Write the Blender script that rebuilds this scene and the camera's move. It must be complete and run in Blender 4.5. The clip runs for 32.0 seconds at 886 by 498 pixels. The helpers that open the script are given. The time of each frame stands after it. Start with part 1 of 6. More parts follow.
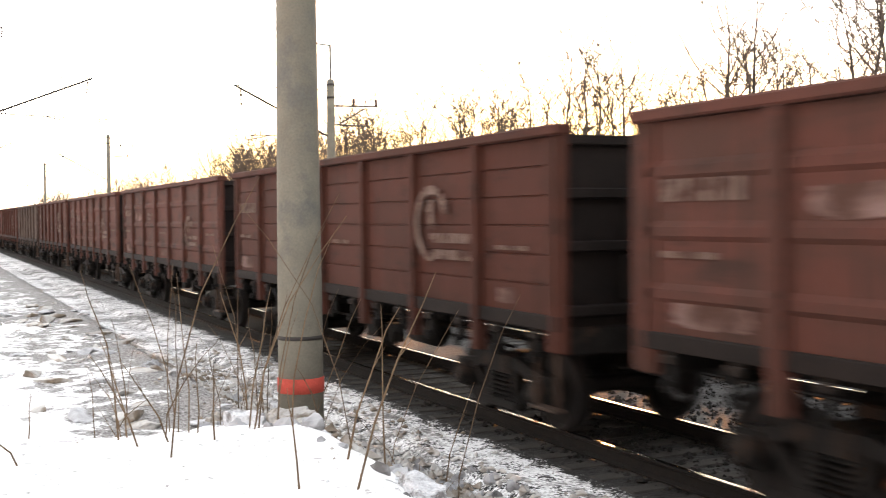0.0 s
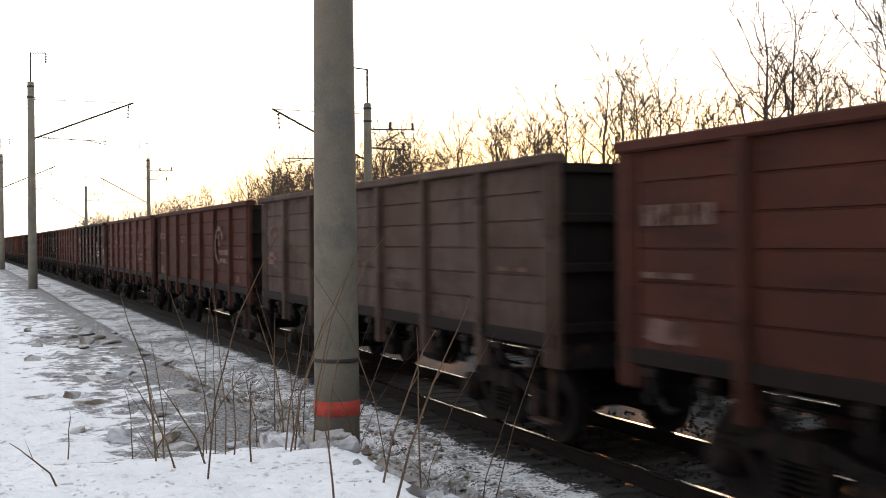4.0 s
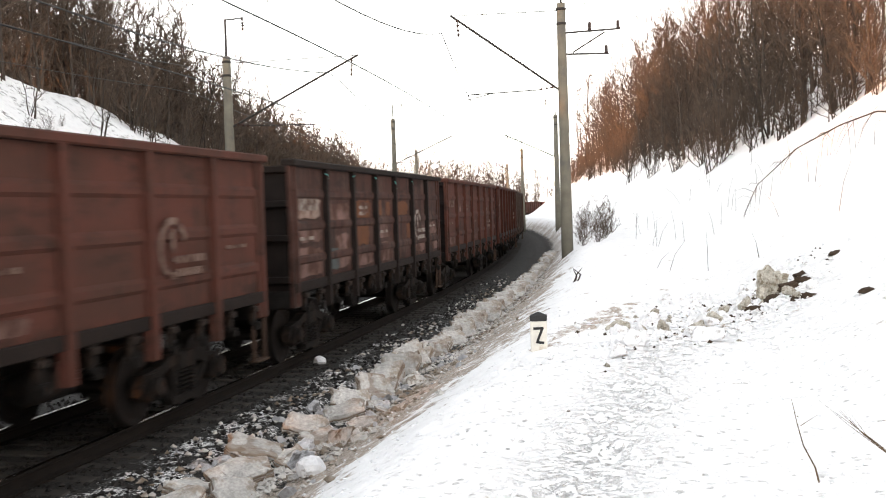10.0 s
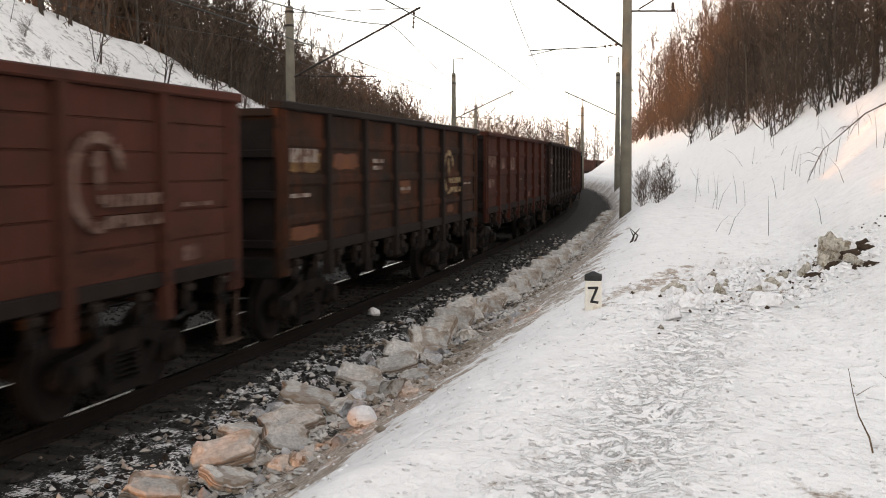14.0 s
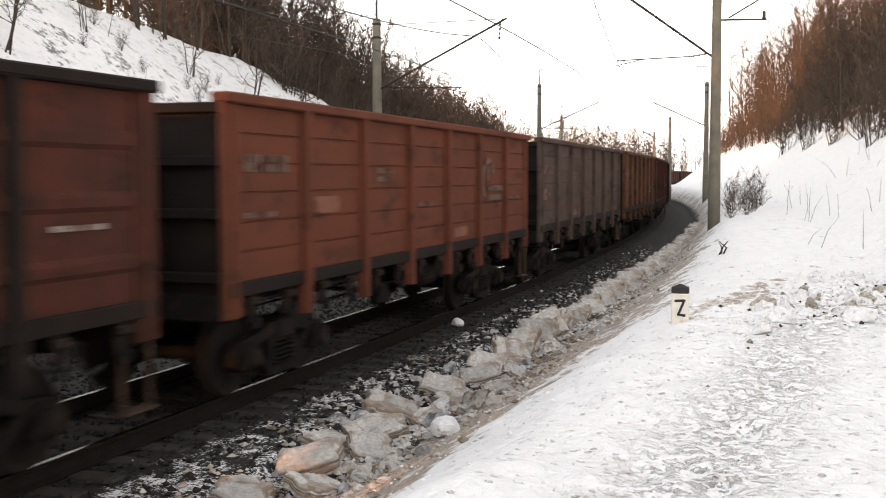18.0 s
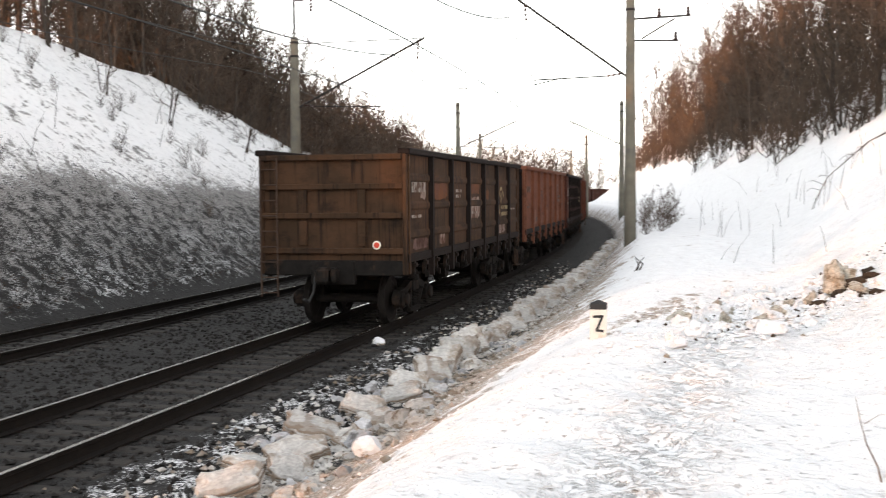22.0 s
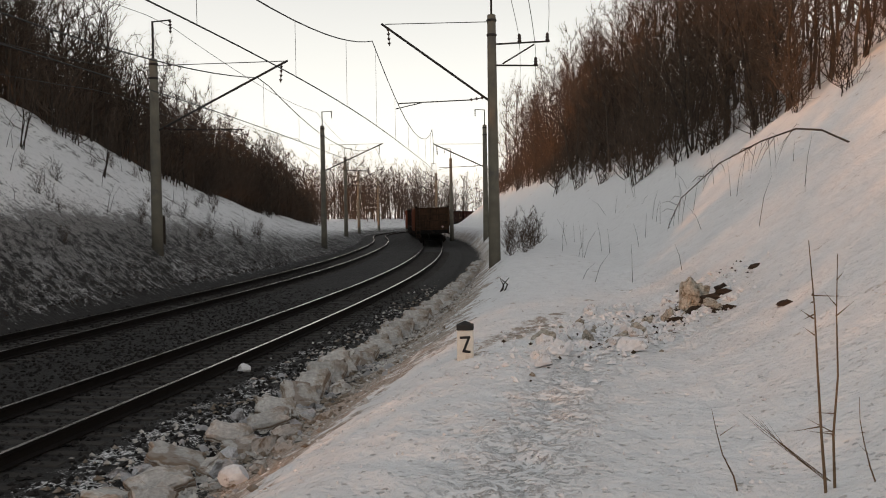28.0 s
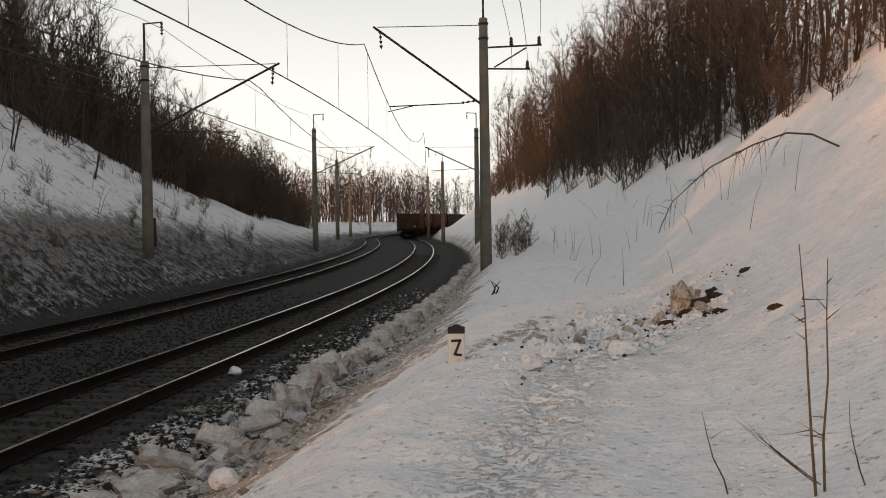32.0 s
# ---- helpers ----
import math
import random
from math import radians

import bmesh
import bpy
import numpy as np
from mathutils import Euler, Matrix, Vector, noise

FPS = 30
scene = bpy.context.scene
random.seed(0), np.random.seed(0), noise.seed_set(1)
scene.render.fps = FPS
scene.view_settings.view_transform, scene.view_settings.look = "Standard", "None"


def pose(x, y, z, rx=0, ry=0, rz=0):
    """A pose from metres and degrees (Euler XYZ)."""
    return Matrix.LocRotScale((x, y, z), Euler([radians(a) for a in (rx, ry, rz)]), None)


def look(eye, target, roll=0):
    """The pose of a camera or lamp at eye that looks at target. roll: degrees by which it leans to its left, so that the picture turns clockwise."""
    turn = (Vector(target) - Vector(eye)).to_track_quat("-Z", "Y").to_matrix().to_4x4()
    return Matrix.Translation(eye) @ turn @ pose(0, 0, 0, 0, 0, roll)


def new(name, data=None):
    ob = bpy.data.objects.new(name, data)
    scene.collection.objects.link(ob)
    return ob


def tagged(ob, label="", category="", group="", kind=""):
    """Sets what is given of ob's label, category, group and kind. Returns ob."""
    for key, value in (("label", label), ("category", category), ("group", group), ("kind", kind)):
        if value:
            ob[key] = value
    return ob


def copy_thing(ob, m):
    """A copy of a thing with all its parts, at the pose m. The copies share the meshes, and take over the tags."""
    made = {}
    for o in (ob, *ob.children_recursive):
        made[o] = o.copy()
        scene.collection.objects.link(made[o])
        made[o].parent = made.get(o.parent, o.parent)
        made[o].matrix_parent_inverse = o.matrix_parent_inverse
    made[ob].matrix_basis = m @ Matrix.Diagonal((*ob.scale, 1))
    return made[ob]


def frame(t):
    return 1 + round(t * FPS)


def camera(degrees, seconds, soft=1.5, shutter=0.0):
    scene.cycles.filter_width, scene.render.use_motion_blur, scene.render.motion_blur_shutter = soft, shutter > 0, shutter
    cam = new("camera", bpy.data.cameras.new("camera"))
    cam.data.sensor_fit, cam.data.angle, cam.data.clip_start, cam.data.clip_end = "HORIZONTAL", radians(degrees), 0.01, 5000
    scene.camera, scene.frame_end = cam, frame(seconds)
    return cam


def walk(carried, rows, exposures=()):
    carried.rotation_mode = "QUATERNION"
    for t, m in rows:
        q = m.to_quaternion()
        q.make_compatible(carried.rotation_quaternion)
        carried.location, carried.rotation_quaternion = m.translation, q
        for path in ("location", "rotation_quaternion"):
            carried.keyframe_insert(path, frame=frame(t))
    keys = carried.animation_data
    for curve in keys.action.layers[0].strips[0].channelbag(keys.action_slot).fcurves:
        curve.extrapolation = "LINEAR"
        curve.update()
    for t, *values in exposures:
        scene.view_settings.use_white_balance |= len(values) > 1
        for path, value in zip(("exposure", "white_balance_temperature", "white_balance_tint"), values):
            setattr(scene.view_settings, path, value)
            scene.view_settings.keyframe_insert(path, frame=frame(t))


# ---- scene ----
cam = camera(45.3, 32.0, soft=1.0, shutter=0.45)

# seconds, x, y, height, yaw, pitch, roll
CAM = [
    (0.0, 0.0, 0.0, 2.5, 62.92, -1.72, 0.52), (0.5, 0.0, 0.0, 2.5, 64.46, -1.83, 0.34), (1.0, 0.0, 0.0, 2.5, 64.99, -1.82, 0.36), (1.5, 0.0, 0.0, 2.5, 65.31, -1.56, 0.32),
    (2.0, 0.0, 0.0, 2.5, 65.26, -1.39, 0.27), (2.5, 0.0, 0.0, 2.5, 64.79, -1.42, 0.18), (3.0, 0.0, 0.0, 2.5, 64.95, -1.29, 0.46), (3.5, 0.0, 0.0, 2.5, 64.89, -0.85, 0.57),
    (5.5, 0.0, 0.0, 2.5, 64.9, 0.02, 0.3), (6.0, 0.0, 0.0, 2.5, 64.69, -0.19, 0.27), (6.5, 0.0, 0, 2.5, 63.6, -6.8, 0.6), (7.0, 0.0, 0.0, 2.5, 62.14, -9.65, 0.93),
    (7.5, 0.0, -0.3, 2.52, 50.6, -6.6, 0.6), (7.6, 0.0, -0.4, 2.54, 44.2, -6.2, 0.7), (7.7, 0.05, -0.52, 2.56, 37.4, -5.9, 0.8), (7.8, 0.1, -0.64, 2.58, 30.8, -5.6, 0.9),
    (7.9, 0.13, -0.75, 2.6, 24.6, -5.3, 1.0), (8, 0.12, -0.82, 2.62, 17.0, -5.1, 1.0), (8.1, 0.05, -0.84, 2.64, 6.8, -4.9, 1.0), (8.2, -0.05, -0.82, 2.65, -4.0, -4.8, 0.9),
    (8.3, -0.15, -0.76, 2.65, -14.2, -4.7, 0.8), (8.4, -0.24, -0.68, 2.65, -23.7, -4.7, 0.7), (8.5, -0.32, -0.6, 2.65, -33.1, -4.7, 0.6), (8.6, -0.38, -0.5, 2.64, -41.4, -4.5, 0.6),
    (8.7, -0.42, -0.4, 2.63, -48.0, -4.1, 0.8), (8.8, -0.45, -0.3, 2.62, -53.0, -3.7, 0.9), (9.0, -0.48, -0.14, 2.6, -59.3, -2.8, 1.2), (9.2, -0.4, 0, 2.58, -64.4, -2.2, 1.7),
    (9.5, -0.1, 0.17, 2.57, -73.16, -1.95, 2.27), (10.0, 0.0, 0.17, 2.57, -77.47, -2.07, 1.83), (10.5, 0.0, 0.17, 2.57, -77.08, -1.19, 0.54), (11.0, 0.0, 0.17, 2.57, -76.23, -2.42, 1.26),
    (11.5, 0.0, 0.17, 2.57, -74.84, -3.03, 2.28), (12.0, 0.0, 0.17, 2.57, -73.72, -3.39, 1.41), (12.5, 0.0, 0.17, 2.57, -74.41, -4.64, 0.92), (13.0, 0.0, 0.17, 2.57, -74.25, -4.71, 0.45),
    (13.5, 0.0, 0.17, 2.57, -74.69, -4.6, 0.39), (14.0, 0.0, 0.17, 2.57, -74.35, -4.42, 0.2), (14.5, 0.0, 0.17, 2.57, -74.28, -4.3, -0.03), (16.5, 0.0, 0.17, 2.57, -73.18, -4.27, 0.15),
    (17.0, 0.0, 0.17, 2.57, -72.87, -4.32, 0.25), (17.5, 0.0, 0.17, 2.57, -71.48, -4.05, 0.43), (18.0, 0.0, 0.17, 2.57, -69.78, -3.83, 0.1), (18.5, 0.0, 0.17, 2.57, -69.05, -3.73, 0.27),
    (19.0, 0.0, 0.17, 2.57, -68.97, -3.64, 0.12), (19.5, 0.0, 0.17, 2.57, -68.55, -3.51, 0.09), (20.0, 0.0, 0.17, 2.57, -68.08, -3.3, 0.33), (20.5, 0.0, 0.17, 2.57, -67.71, -3.32, 0.41),
    (21.0, 0.0, 0.17, 2.57, -67.42, -3.26, 0.51), (21.5, 0.0, 0.17, 2.57, -69.73, -3.12, 0.33), (22.0, 0.0, 0.17, 2.57, -74.11, -2.85, 0.41), (22.5, 0.0, 0.17, 2.57, -76.42, -2.97, 0.45),
    (23.0, 0.0, 0.17, 2.57, -77.29, -2.98, 0.5), (23.5, 0.0, 0.17, 2.57, -77.39, -2.74, 0.63), (24.0, 0.0, 0.17, 2.57, -77.94, -2.72, 0.66), (24.5, 0.0, 0.17, 2.57, -78.22, -2.64, 0.63),
    (26.5, 0.0, 0.17, 2.57, -79.3, -2.06, 0.65), (27.0, 0.0, 0.17, 2.57, -80.42, -2.01, 0.78), (27.5, 0.0, 0.17, 2.57, -81.03, -1.89, 0.9), (28.0, 0.0, 0.17, 2.57, -81.33, -1.7, 0.92),
    (28.5, 0.0, 0.17, 2.57, -81.41, -1.62, 0.92), (29.0, 0.0, 0.17, 2.57, -81.56, -1.49, 0.9), (29.5, 0.0, 0.17, 2.57, -81.54, -1.61, 0.78), (30.0, 0.0, 0.17, 2.57, -81.62, -1.65, 0.76),
    (30.5, 0.0, 0.17, 2.57, -81.63, -1.63, 0.8), (31.0, 0.0, 0.17, 2.57, -81.7, -1.61, 0.92), (31.5, 0.0, 0.17, 2.57, -81.84, -1.54, 0.87), (32.0, 0.0, 0.17, 2.57, -81.79, -1.54, 0.78)
]
walk(cam, [(t, pose(x, y, z, 90 + p, r, a)) for t, x, y, z, a, p, r in CAM],
     exposures=[(0.0, 1.95, 6500, 10), (1.0, 1.55, 6500, 10), (2.0, 1.25, 6600, 10), (3.5, 0.9, 6200, 10), (5.5, 0.2, 5900, 10), (6.0, -0.15, 5800, 9), (6.5, 0.4, 5500, 7), (7.0, 0.9, 5600, 6), (7.5, 1.95, 5500, 5), (8.0, 2.75, 5100, 2), (8.5, 3.7, 5600, 4), (9.0, 4.3, 5900, 5), (9.5, 3.35, 6300, 8), (10.0, 1.5, 6500, 9), (11.0, 0.5, 6400, 9), (12.0, 0.62, 6700, 11), (13.0, 0.85, 6700, 11), (14.5, 0.9, 6800, 11), (17.0, 1.0, 6800, 11), (18.0, 1.2, 6700, 11), (19.0, 1.65, 6600, 11), (21.0, 1.65, 6500, 10), (21.5, 1.45, 6400, 9), (22.0, 1.25, 6400, 9), (23.0, 0.55, 6500, 9), (24.0, 0.05, 6550, 9), (27.0, -0.3, 6550, 9), (29.0, -0.4, 6550, 9), (32.0, -0.4, 6550, 9)])

# ---- light: low sun beyond the trees, clear sky ----
SUN_EL, SUN_AZ = radians(5.4), radians(143.0)
world = bpy.data.worlds.new("sky")
scene.world = world
world.use_nodes = True
wn, wl = world.node_tree.nodes, world.node_tree.links
sky = wn.new("ShaderNodeTexSky")
sky.sky_type = "NISHITA"
sky.sun_disc = False
sky.sun_elevation = SUN_EL
sky.sun_rotation = math.pi / 2 - SUN_AZ
sky.air_density, sky.dust_density, sky.ozone_density = 1.0, 1.0, 1.0
# thin haze: bright along the horizon, bluer and dimmer overhead
co, sep, inv, sq, grad, haze = (wn.new("ShaderNode" + k) for k in ("TexCoord", "SeparateXYZ", "MapRange", "Math", "MixRGB", "MixRGB"))
wl.new(co.outputs["Generated"], sep.inputs[0])
wl.new(sep.outputs["Z"], inv.inputs["Value"])
inv.inputs["To Min"].default_value, inv.inputs["To Max"].default_value = 1.0, 0.0
sq.operation = "POWER"
sq.inputs[1].default_value = 1.8
wl.new(inv.outputs[0], sq.inputs[0])
wl.new(sq.outputs[0], grad.inputs[0])
grad.inputs[1].default_value, grad.inputs[2].default_value = (3.1, 3.2, 3.4, 1), (15.0, 14.4, 13.7, 1)
haze.blend_type = "ADD"
haze.inputs[0].default_value = 0.4
# the glow round the hidden sun, low over the trees
dot, rise, low_, both, glow = (wn.new("ShaderNode" + k) for k in ("VectorMath", "MapRange", "MapRange", "Math", "MixRGB"))
dot.operation, both.operation, glow.blend_type = "DOT_PRODUCT", "MULTIPLY", "MULTIPLY"
dot.inputs[1].default_value = (math.cos(SUN_AZ), math.sin(SUN_AZ), 0.05)
wl.new(co.outputs["Generated"], dot.inputs[0])
wl.new(dot.outputs["Value"], rise.inputs["Value"])
wl.new(sep.outputs["Z"], low_.inputs["Value"])
rise.interpolation_type = low_.interpolation_type = "SMOOTHSTEP"
rise.inputs["From Min"].default_value, rise.inputs["From Max"].default_value = 0.72, 1.0
low_.inputs["From Min"].default_value, low_.inputs["From Max"].default_value = 0.19, 0.04
wl.new(rise.outputs[0], both.inputs[0])
wl.new(low_.outputs[0], both.inputs[1])
wl.new(both.outputs[0], glow.inputs[0])
wl.new(grad.outputs[0], glow.inputs[1])
glow.inputs[2].default_value = (1.15, 0.76, 0.32, 1)
# the upper sky is brighter on the sun's side than opposite to it
east, aloft, less, part_, plus, tone = (wn.new("ShaderNode" + k) for k in ("MapRange", "MapRange", "Math", "Math", "Math", "MixRGB"))
less.operation, part_.operation, plus.operation, tone.blend_type = "SUBTRACT", "MULTIPLY", "ADD", "MULTIPLY"
east.inputs["From Min"].default_value, east.inputs["From Max"].default_value = -0.7, 0.6
east.inputs["To Min"].default_value, east.inputs["To Max"].default_value = 0.72, 1.45
aloft.inputs["From Min"].default_value, aloft.inputs["From Max"].default_value = 0.12, 0.38
wl.new(dot.outputs["Value"], east.inputs["Value"])
wl.new(sep.outputs["Z"], aloft.inputs["Value"])
wl.new(east.outputs[0], less.inputs[0])
less.inputs[1].default_value = plus.inputs[1].default_value = 1.0
wl.new(less.outputs[0], part_.inputs[0])
wl.new(aloft.outputs[0], part_.inputs[1])
wl.new(part_.outputs[0], plus.inputs[0])
tone.inputs[0].default_value = 1.0
wl.new(glow.outputs[0], tone.inputs[1])
wl.new(plus.outputs[0], tone.inputs[2])
wl.new(tone.outputs[0], haze.inputs[1])
wl.new(sky.outputs[0], haze.inputs[2])
wl.new(haze.outputs[0], wn["Background"].inputs[0])
wn["Background"].inputs[1].default_value = 0.1
sun = new("sun", bpy.data.lights.new("sun", "SUN"))
sun.data.energy, sun.data.angle, sun.data.color = 3.6, radians(0.6), (1.0, 0.42, 0.15)
sd = Vector((math.cos(SUN_AZ) * math.cos(SUN_EL), math.sin(SUN_AZ) * math.cos(SUN_EL), math.sin(SUN_EL)))
sun.matrix_world = look(sd * 50, (0, 0, 0))

# ---- the line of the track: s along it, n towards the path of the walker ----
DIST, SPACING = 7.576, 5.1
KNOTS = [-220, -60, -25, 0, 25, 50, 70, 90, 120, 150, 200, 260]
BENDS = [0, -.012, -.002, .134, .164, .252, .159, .133, .232, -.482, -.494, -.2]
SG = np.arange(-400, 401, 1.0)
KK = np.interp(SG, KNOTS, BENDS) / 100
THG = np.cumsum(KK)
THG -= THG[400]
XG, YG = np.cumsum(np.cos(THG)), np.cumsum(np.sin(THG))
XG, YG = XG - XG[400], YG - YG[400] + DIST


def track(s, n=0.0, z=0.0):
    s = np.asarray(s, float)
    sc = np.clip(s, -400, 400)
    th = np.interp(sc, SG, THG)
    x = np.interp(sc, SG, XG) + (s - sc) * np.cos(th) + n * np.sin(th)
    y = np.interp(sc, SG, YG) + (s - sc) * np.sin(th) - n * np.cos(th)
    return x, y, z + 0.00147 * np.clip(s, 0, 400)


def at(s, n, z=0.0):
    x, y, zz = track(s, n, z)
    return Vector((float(x), float(y), float(zz)))


def heading(s):
    return float(np.degrees(np.interp(s, SG, THG)))


def smooth(a, b, v):
    u = np.clip((v - a) / (b - a), 0, 1)
    return u * u * (3 - 2 * u)


def waves(x, y, seed, size):
    """Soft bumps, -1 to 1, from a few sines."""
    rng = np.random.RandomState(seed)
    v = np.zeros_like(np.asarray(x, float) + np.asarray(y, float))
    for k in range(7):
        a, f, p = rng.uniform(0, 6.28), rng.uniform(0.6, 2.2) / size * 6.28, rng.uniform(0, 6.28)
        v = v + np.sin(f * (x * math.cos(a) + y * math.sin(a)) + p + 1.3 * np.sin(0.6 * f * (y * math.cos(a) - x * math.sin(a)) + p))
    return v / 5.0


FAR_S = [-400, -30, -15, -10, -4, 2, 8, 25, 50, 65, 85, 150, 260]
FAR_H = [0.8, 0.8, 1.2, 3.0, 6.0, 8.4, 9.6, 10.0, 8.0, 6.3, 4.8, 2.6, 2.0]


TRAIL_S, TRAIL_N = [5.0, 6.9, 7.8, 9.14, 10.7, 12.7, 16.0], [6.66, 6.78, 6.86, 6.95, 7.08, 7.21, 7.8]  # a beaten trail
STEPS = [(5.0 + 0.36 * k, float(np.interp(5.0 + 0.36 * k, TRAIL_S, TRAIL_N)) + (0.1 if k % 2 else -0.1) + 0.05 * math.sin(k * 2.3)) for k in range(28)]
STEPS += [(5.2 + 0.54 * k + 0.1 * math.sin(k * 5.1), float(np.interp(5.2 + 0.27 * k, TRAIL_S, TRAIL_N)) + 0.32 * math.sin(k * 1.9) - 0.12) for k in range(15)]


def ground_z(s, n):
    """Height of the ground over the rail heads."""
    s, n = np.broadcast_arrays(np.asarray(s, float), np.asarray(n, float))
    bed = np.where((n < 2.3) & (n > -7.6), -0.205, -0.30)
    bed = bed - 0.06 * np.exp(-((n + 2.55) / 0.7) ** 2)
    shelf = np.interp(s, [-60, -30, -11.5, -7.8, 5, 20, 40, 70, 200], [0.2, 0.25, 0.2, 0.88, 0.82, 0.80, 1.1, 1.3, 1.2])
    n1 = np.interp(s, [-12, -9, -5, 4, 8, 13, 20, 30, 45], [4.2, 4.6, 5.25, 5.3, 5.95, 6.25, 6.1, 5.7, 5.2])
    n0 = np.interp(s, [-12, -9, -6, 3, 6, 9], [3.1, 3.2, 3.55, 3.55, 3.2, 2.9])
    near = (shelf + 0.3) * smooth(0, 1, (n - n0) / (n1 - n0))
    # steepened out of view behind the walker, to keep sky light off the wagons
    steep = np.interp(s, [-200, -60, -12, 4, 12, 30, 90, 150, 260], [0.3, 0.7, 0.8, 0.6, 0.64, 0.72, 0.88, 0.85, 0.5])
    foot = np.interp(s, [45, 75, 110, 150], [8.2, 6.4, 5.6, 5.2])
    up = np.clip(n - foot, 0, None)
    near = near + steep * (np.sqrt(up * up + 1.2) - 1.095) * np.where(n > foot, 1, 0)
    near = np.where(near > 13, 13 + (near - 13) * 0.1, near)
    high = np.interp(s, FAR_S, FAR_H)
    u = np.clip((-n - 7.2) / 10.6, 0, None)
    far = high * np.where(u < 1, u ** 0.92, 1 + 0.16 * (1 - np.exp(-(u - 1))))
    z = bed + near + far
    x, y, _ = track(s, n)
    loose = smooth(3.0, 5.0, n) + smooth(7.5, 10, -n)
    z = z + loose * (0.05 * waves(x, y, 3, 2.5) + 0.02 * waves(x, y, 5, 0.7)) + smooth(10, 16, np.abs(n)) * 0.35 * waves(x, y, 7, 14.0)
    z = z + (0.012 + 0.006 * smooth(4.5, 6.0, n)) * waves(x, y, 9, 0.9)
    z = z + smooth(4.6, 5.6, n) * (1 - smooth(10, 13, n)) * (0.012 * waves(x, y, 17, 0.9) - 0.014 * np.clip(waves(x, y, 19, 0.75) - 0.35, 0, 1))
    for fs, fn in STEPS:
        z = z - 0.05 * np.exp(-((s - fs) / 0.16) ** 2 - ((n - fn) / 0.11) ** 2)
    return z


def top(s, n):
    return float(ground_z(s, n)) + 0.00147 * max(0.0, min(s, 400.0))


# ---- materials ----
def material(name, color, rough=0.8, metal=0.0, spread=0.25, size=6.0, bump=0.2, fine=60.0, second=None, second_amount=0.5, random_tint=0.0, spec=None):
    """Base colour broken up at two scales, an optional second colour in patches, fine relief."""
    m = bpy.data.materials.new(name)
    m.use_nodes = True
    nt = m.node_tree
    N, L = nt.nodes, nt.links
    b = N["Principled BSDF"]
    b.inputs["Metallic"].default_value = metal
    b.inputs["Specular IOR Level"].default_value = (0.12 if rough > 0.74 else 0.4) if spec is None else spec
    co = N.new("ShaderNodeTexCoord")
    big, small = N.new("ShaderNodeTexNoise"), N.new("ShaderNodeTexNoise")
    big.inputs["Scale"].default_value, big.inputs["Detail"].default_value = size, 6
    small.inputs["Scale"].default_value, small.inputs["Detail"].default_value = fine, 4
    for t in (big, small):
        L.new(co.outputs["Object"], t.inputs["Vector"])
    ramp = N.new("ShaderNodeValToRGB")
    c = Vector(color)
    ramp.color_ramp.elements[0].position, ramp.color_ramp.elements[1].position = 0.3, 0.72
    ramp.color_ramp.elements[0].color = (*(c * (1 - spread)), 1)
    ramp.color_ramp.elements[1].color = (*(c * (1 + spread)), 1)
    L.new(big.outputs["Fac"], ramp.inputs["Fac"])
    out = ramp.outputs["Color"]
    if second:
        mix, r2 = N.new("ShaderNodeMixRGB"), N.new("ShaderNodeValToRGB")
        n2 = N.new("ShaderNodeTexNoise")
        n2.inputs["Scale"].default_value, n2.inputs["Detail"].default_value, n2.inputs["Roughness"].default_value = size * 0.45, 8, 0.65
        L.new(co.outputs["Object"], n2.inputs["Vector"])
        r2.color_ramp.elements[0].position, r2.color_ramp.elements[1].position = 0.62 - 0.25 * second_amount, 0.70 - 0.2 * second_amount
        L.new(n2.outputs["Fac"], r2.inputs["Fac"])
        L.new(r2.outputs["Color"], mix.inputs[0])
        L.new(out, mix.inputs[1])
        mix.inputs[2].default_value = (*second, 1)
        out = mix.outputs[0]
    grain = N.new("ShaderNodeMixRGB")
    grain.blend_type = "OVERLAY"
    grain.inputs[0].default_value = min(0.6, spread * 1.4)
    L.new(out, grain.inputs[1])
    L.new(small.outputs["Fac"], grain.inputs[2])
    out = grain.outputs[0]
    if random_tint:
        info, hsv, mr = N.new("ShaderNodeObjectInfo"), N.new("ShaderNodeHueSaturation"), N.new("ShaderNodeMapRange")
        mr.inputs["To Min"].default_value, mr.inputs["To Max"].default_value = 1 - random_tint, 1 + random_tint
        L.new(info.outputs["Random"], mr.inputs["Value"])
        L.new(mr.outputs[0], hsv.inputs["Value"])
        L.new(out, hsv.inputs["Color"])
        out = hsv.outputs[0]
    L.new(out, b.inputs["Base Color"])
    rr = N.new("ShaderNodeMapRange")
    rr.inputs["To Min"].default_value, rr.inputs["To Max"].default_value = max(0.05, rough - 0.15), min(1, rough + 0.12)
    L.new(big.outputs["Fac"], rr.inputs["Value"])
    L.new(rr.outputs[0], b.inputs["Roughness"])
    if bump:
        bp = N.new("ShaderNodeBump")
        bp.inputs["Strength"].default_value, bp.inputs["Distance"].default_value = bump, 0.02
        L.new(small.outputs["Fac"], bp.inputs["Height"])
        L.new(bp.outputs[0], b.inputs["Normal"])
    return m


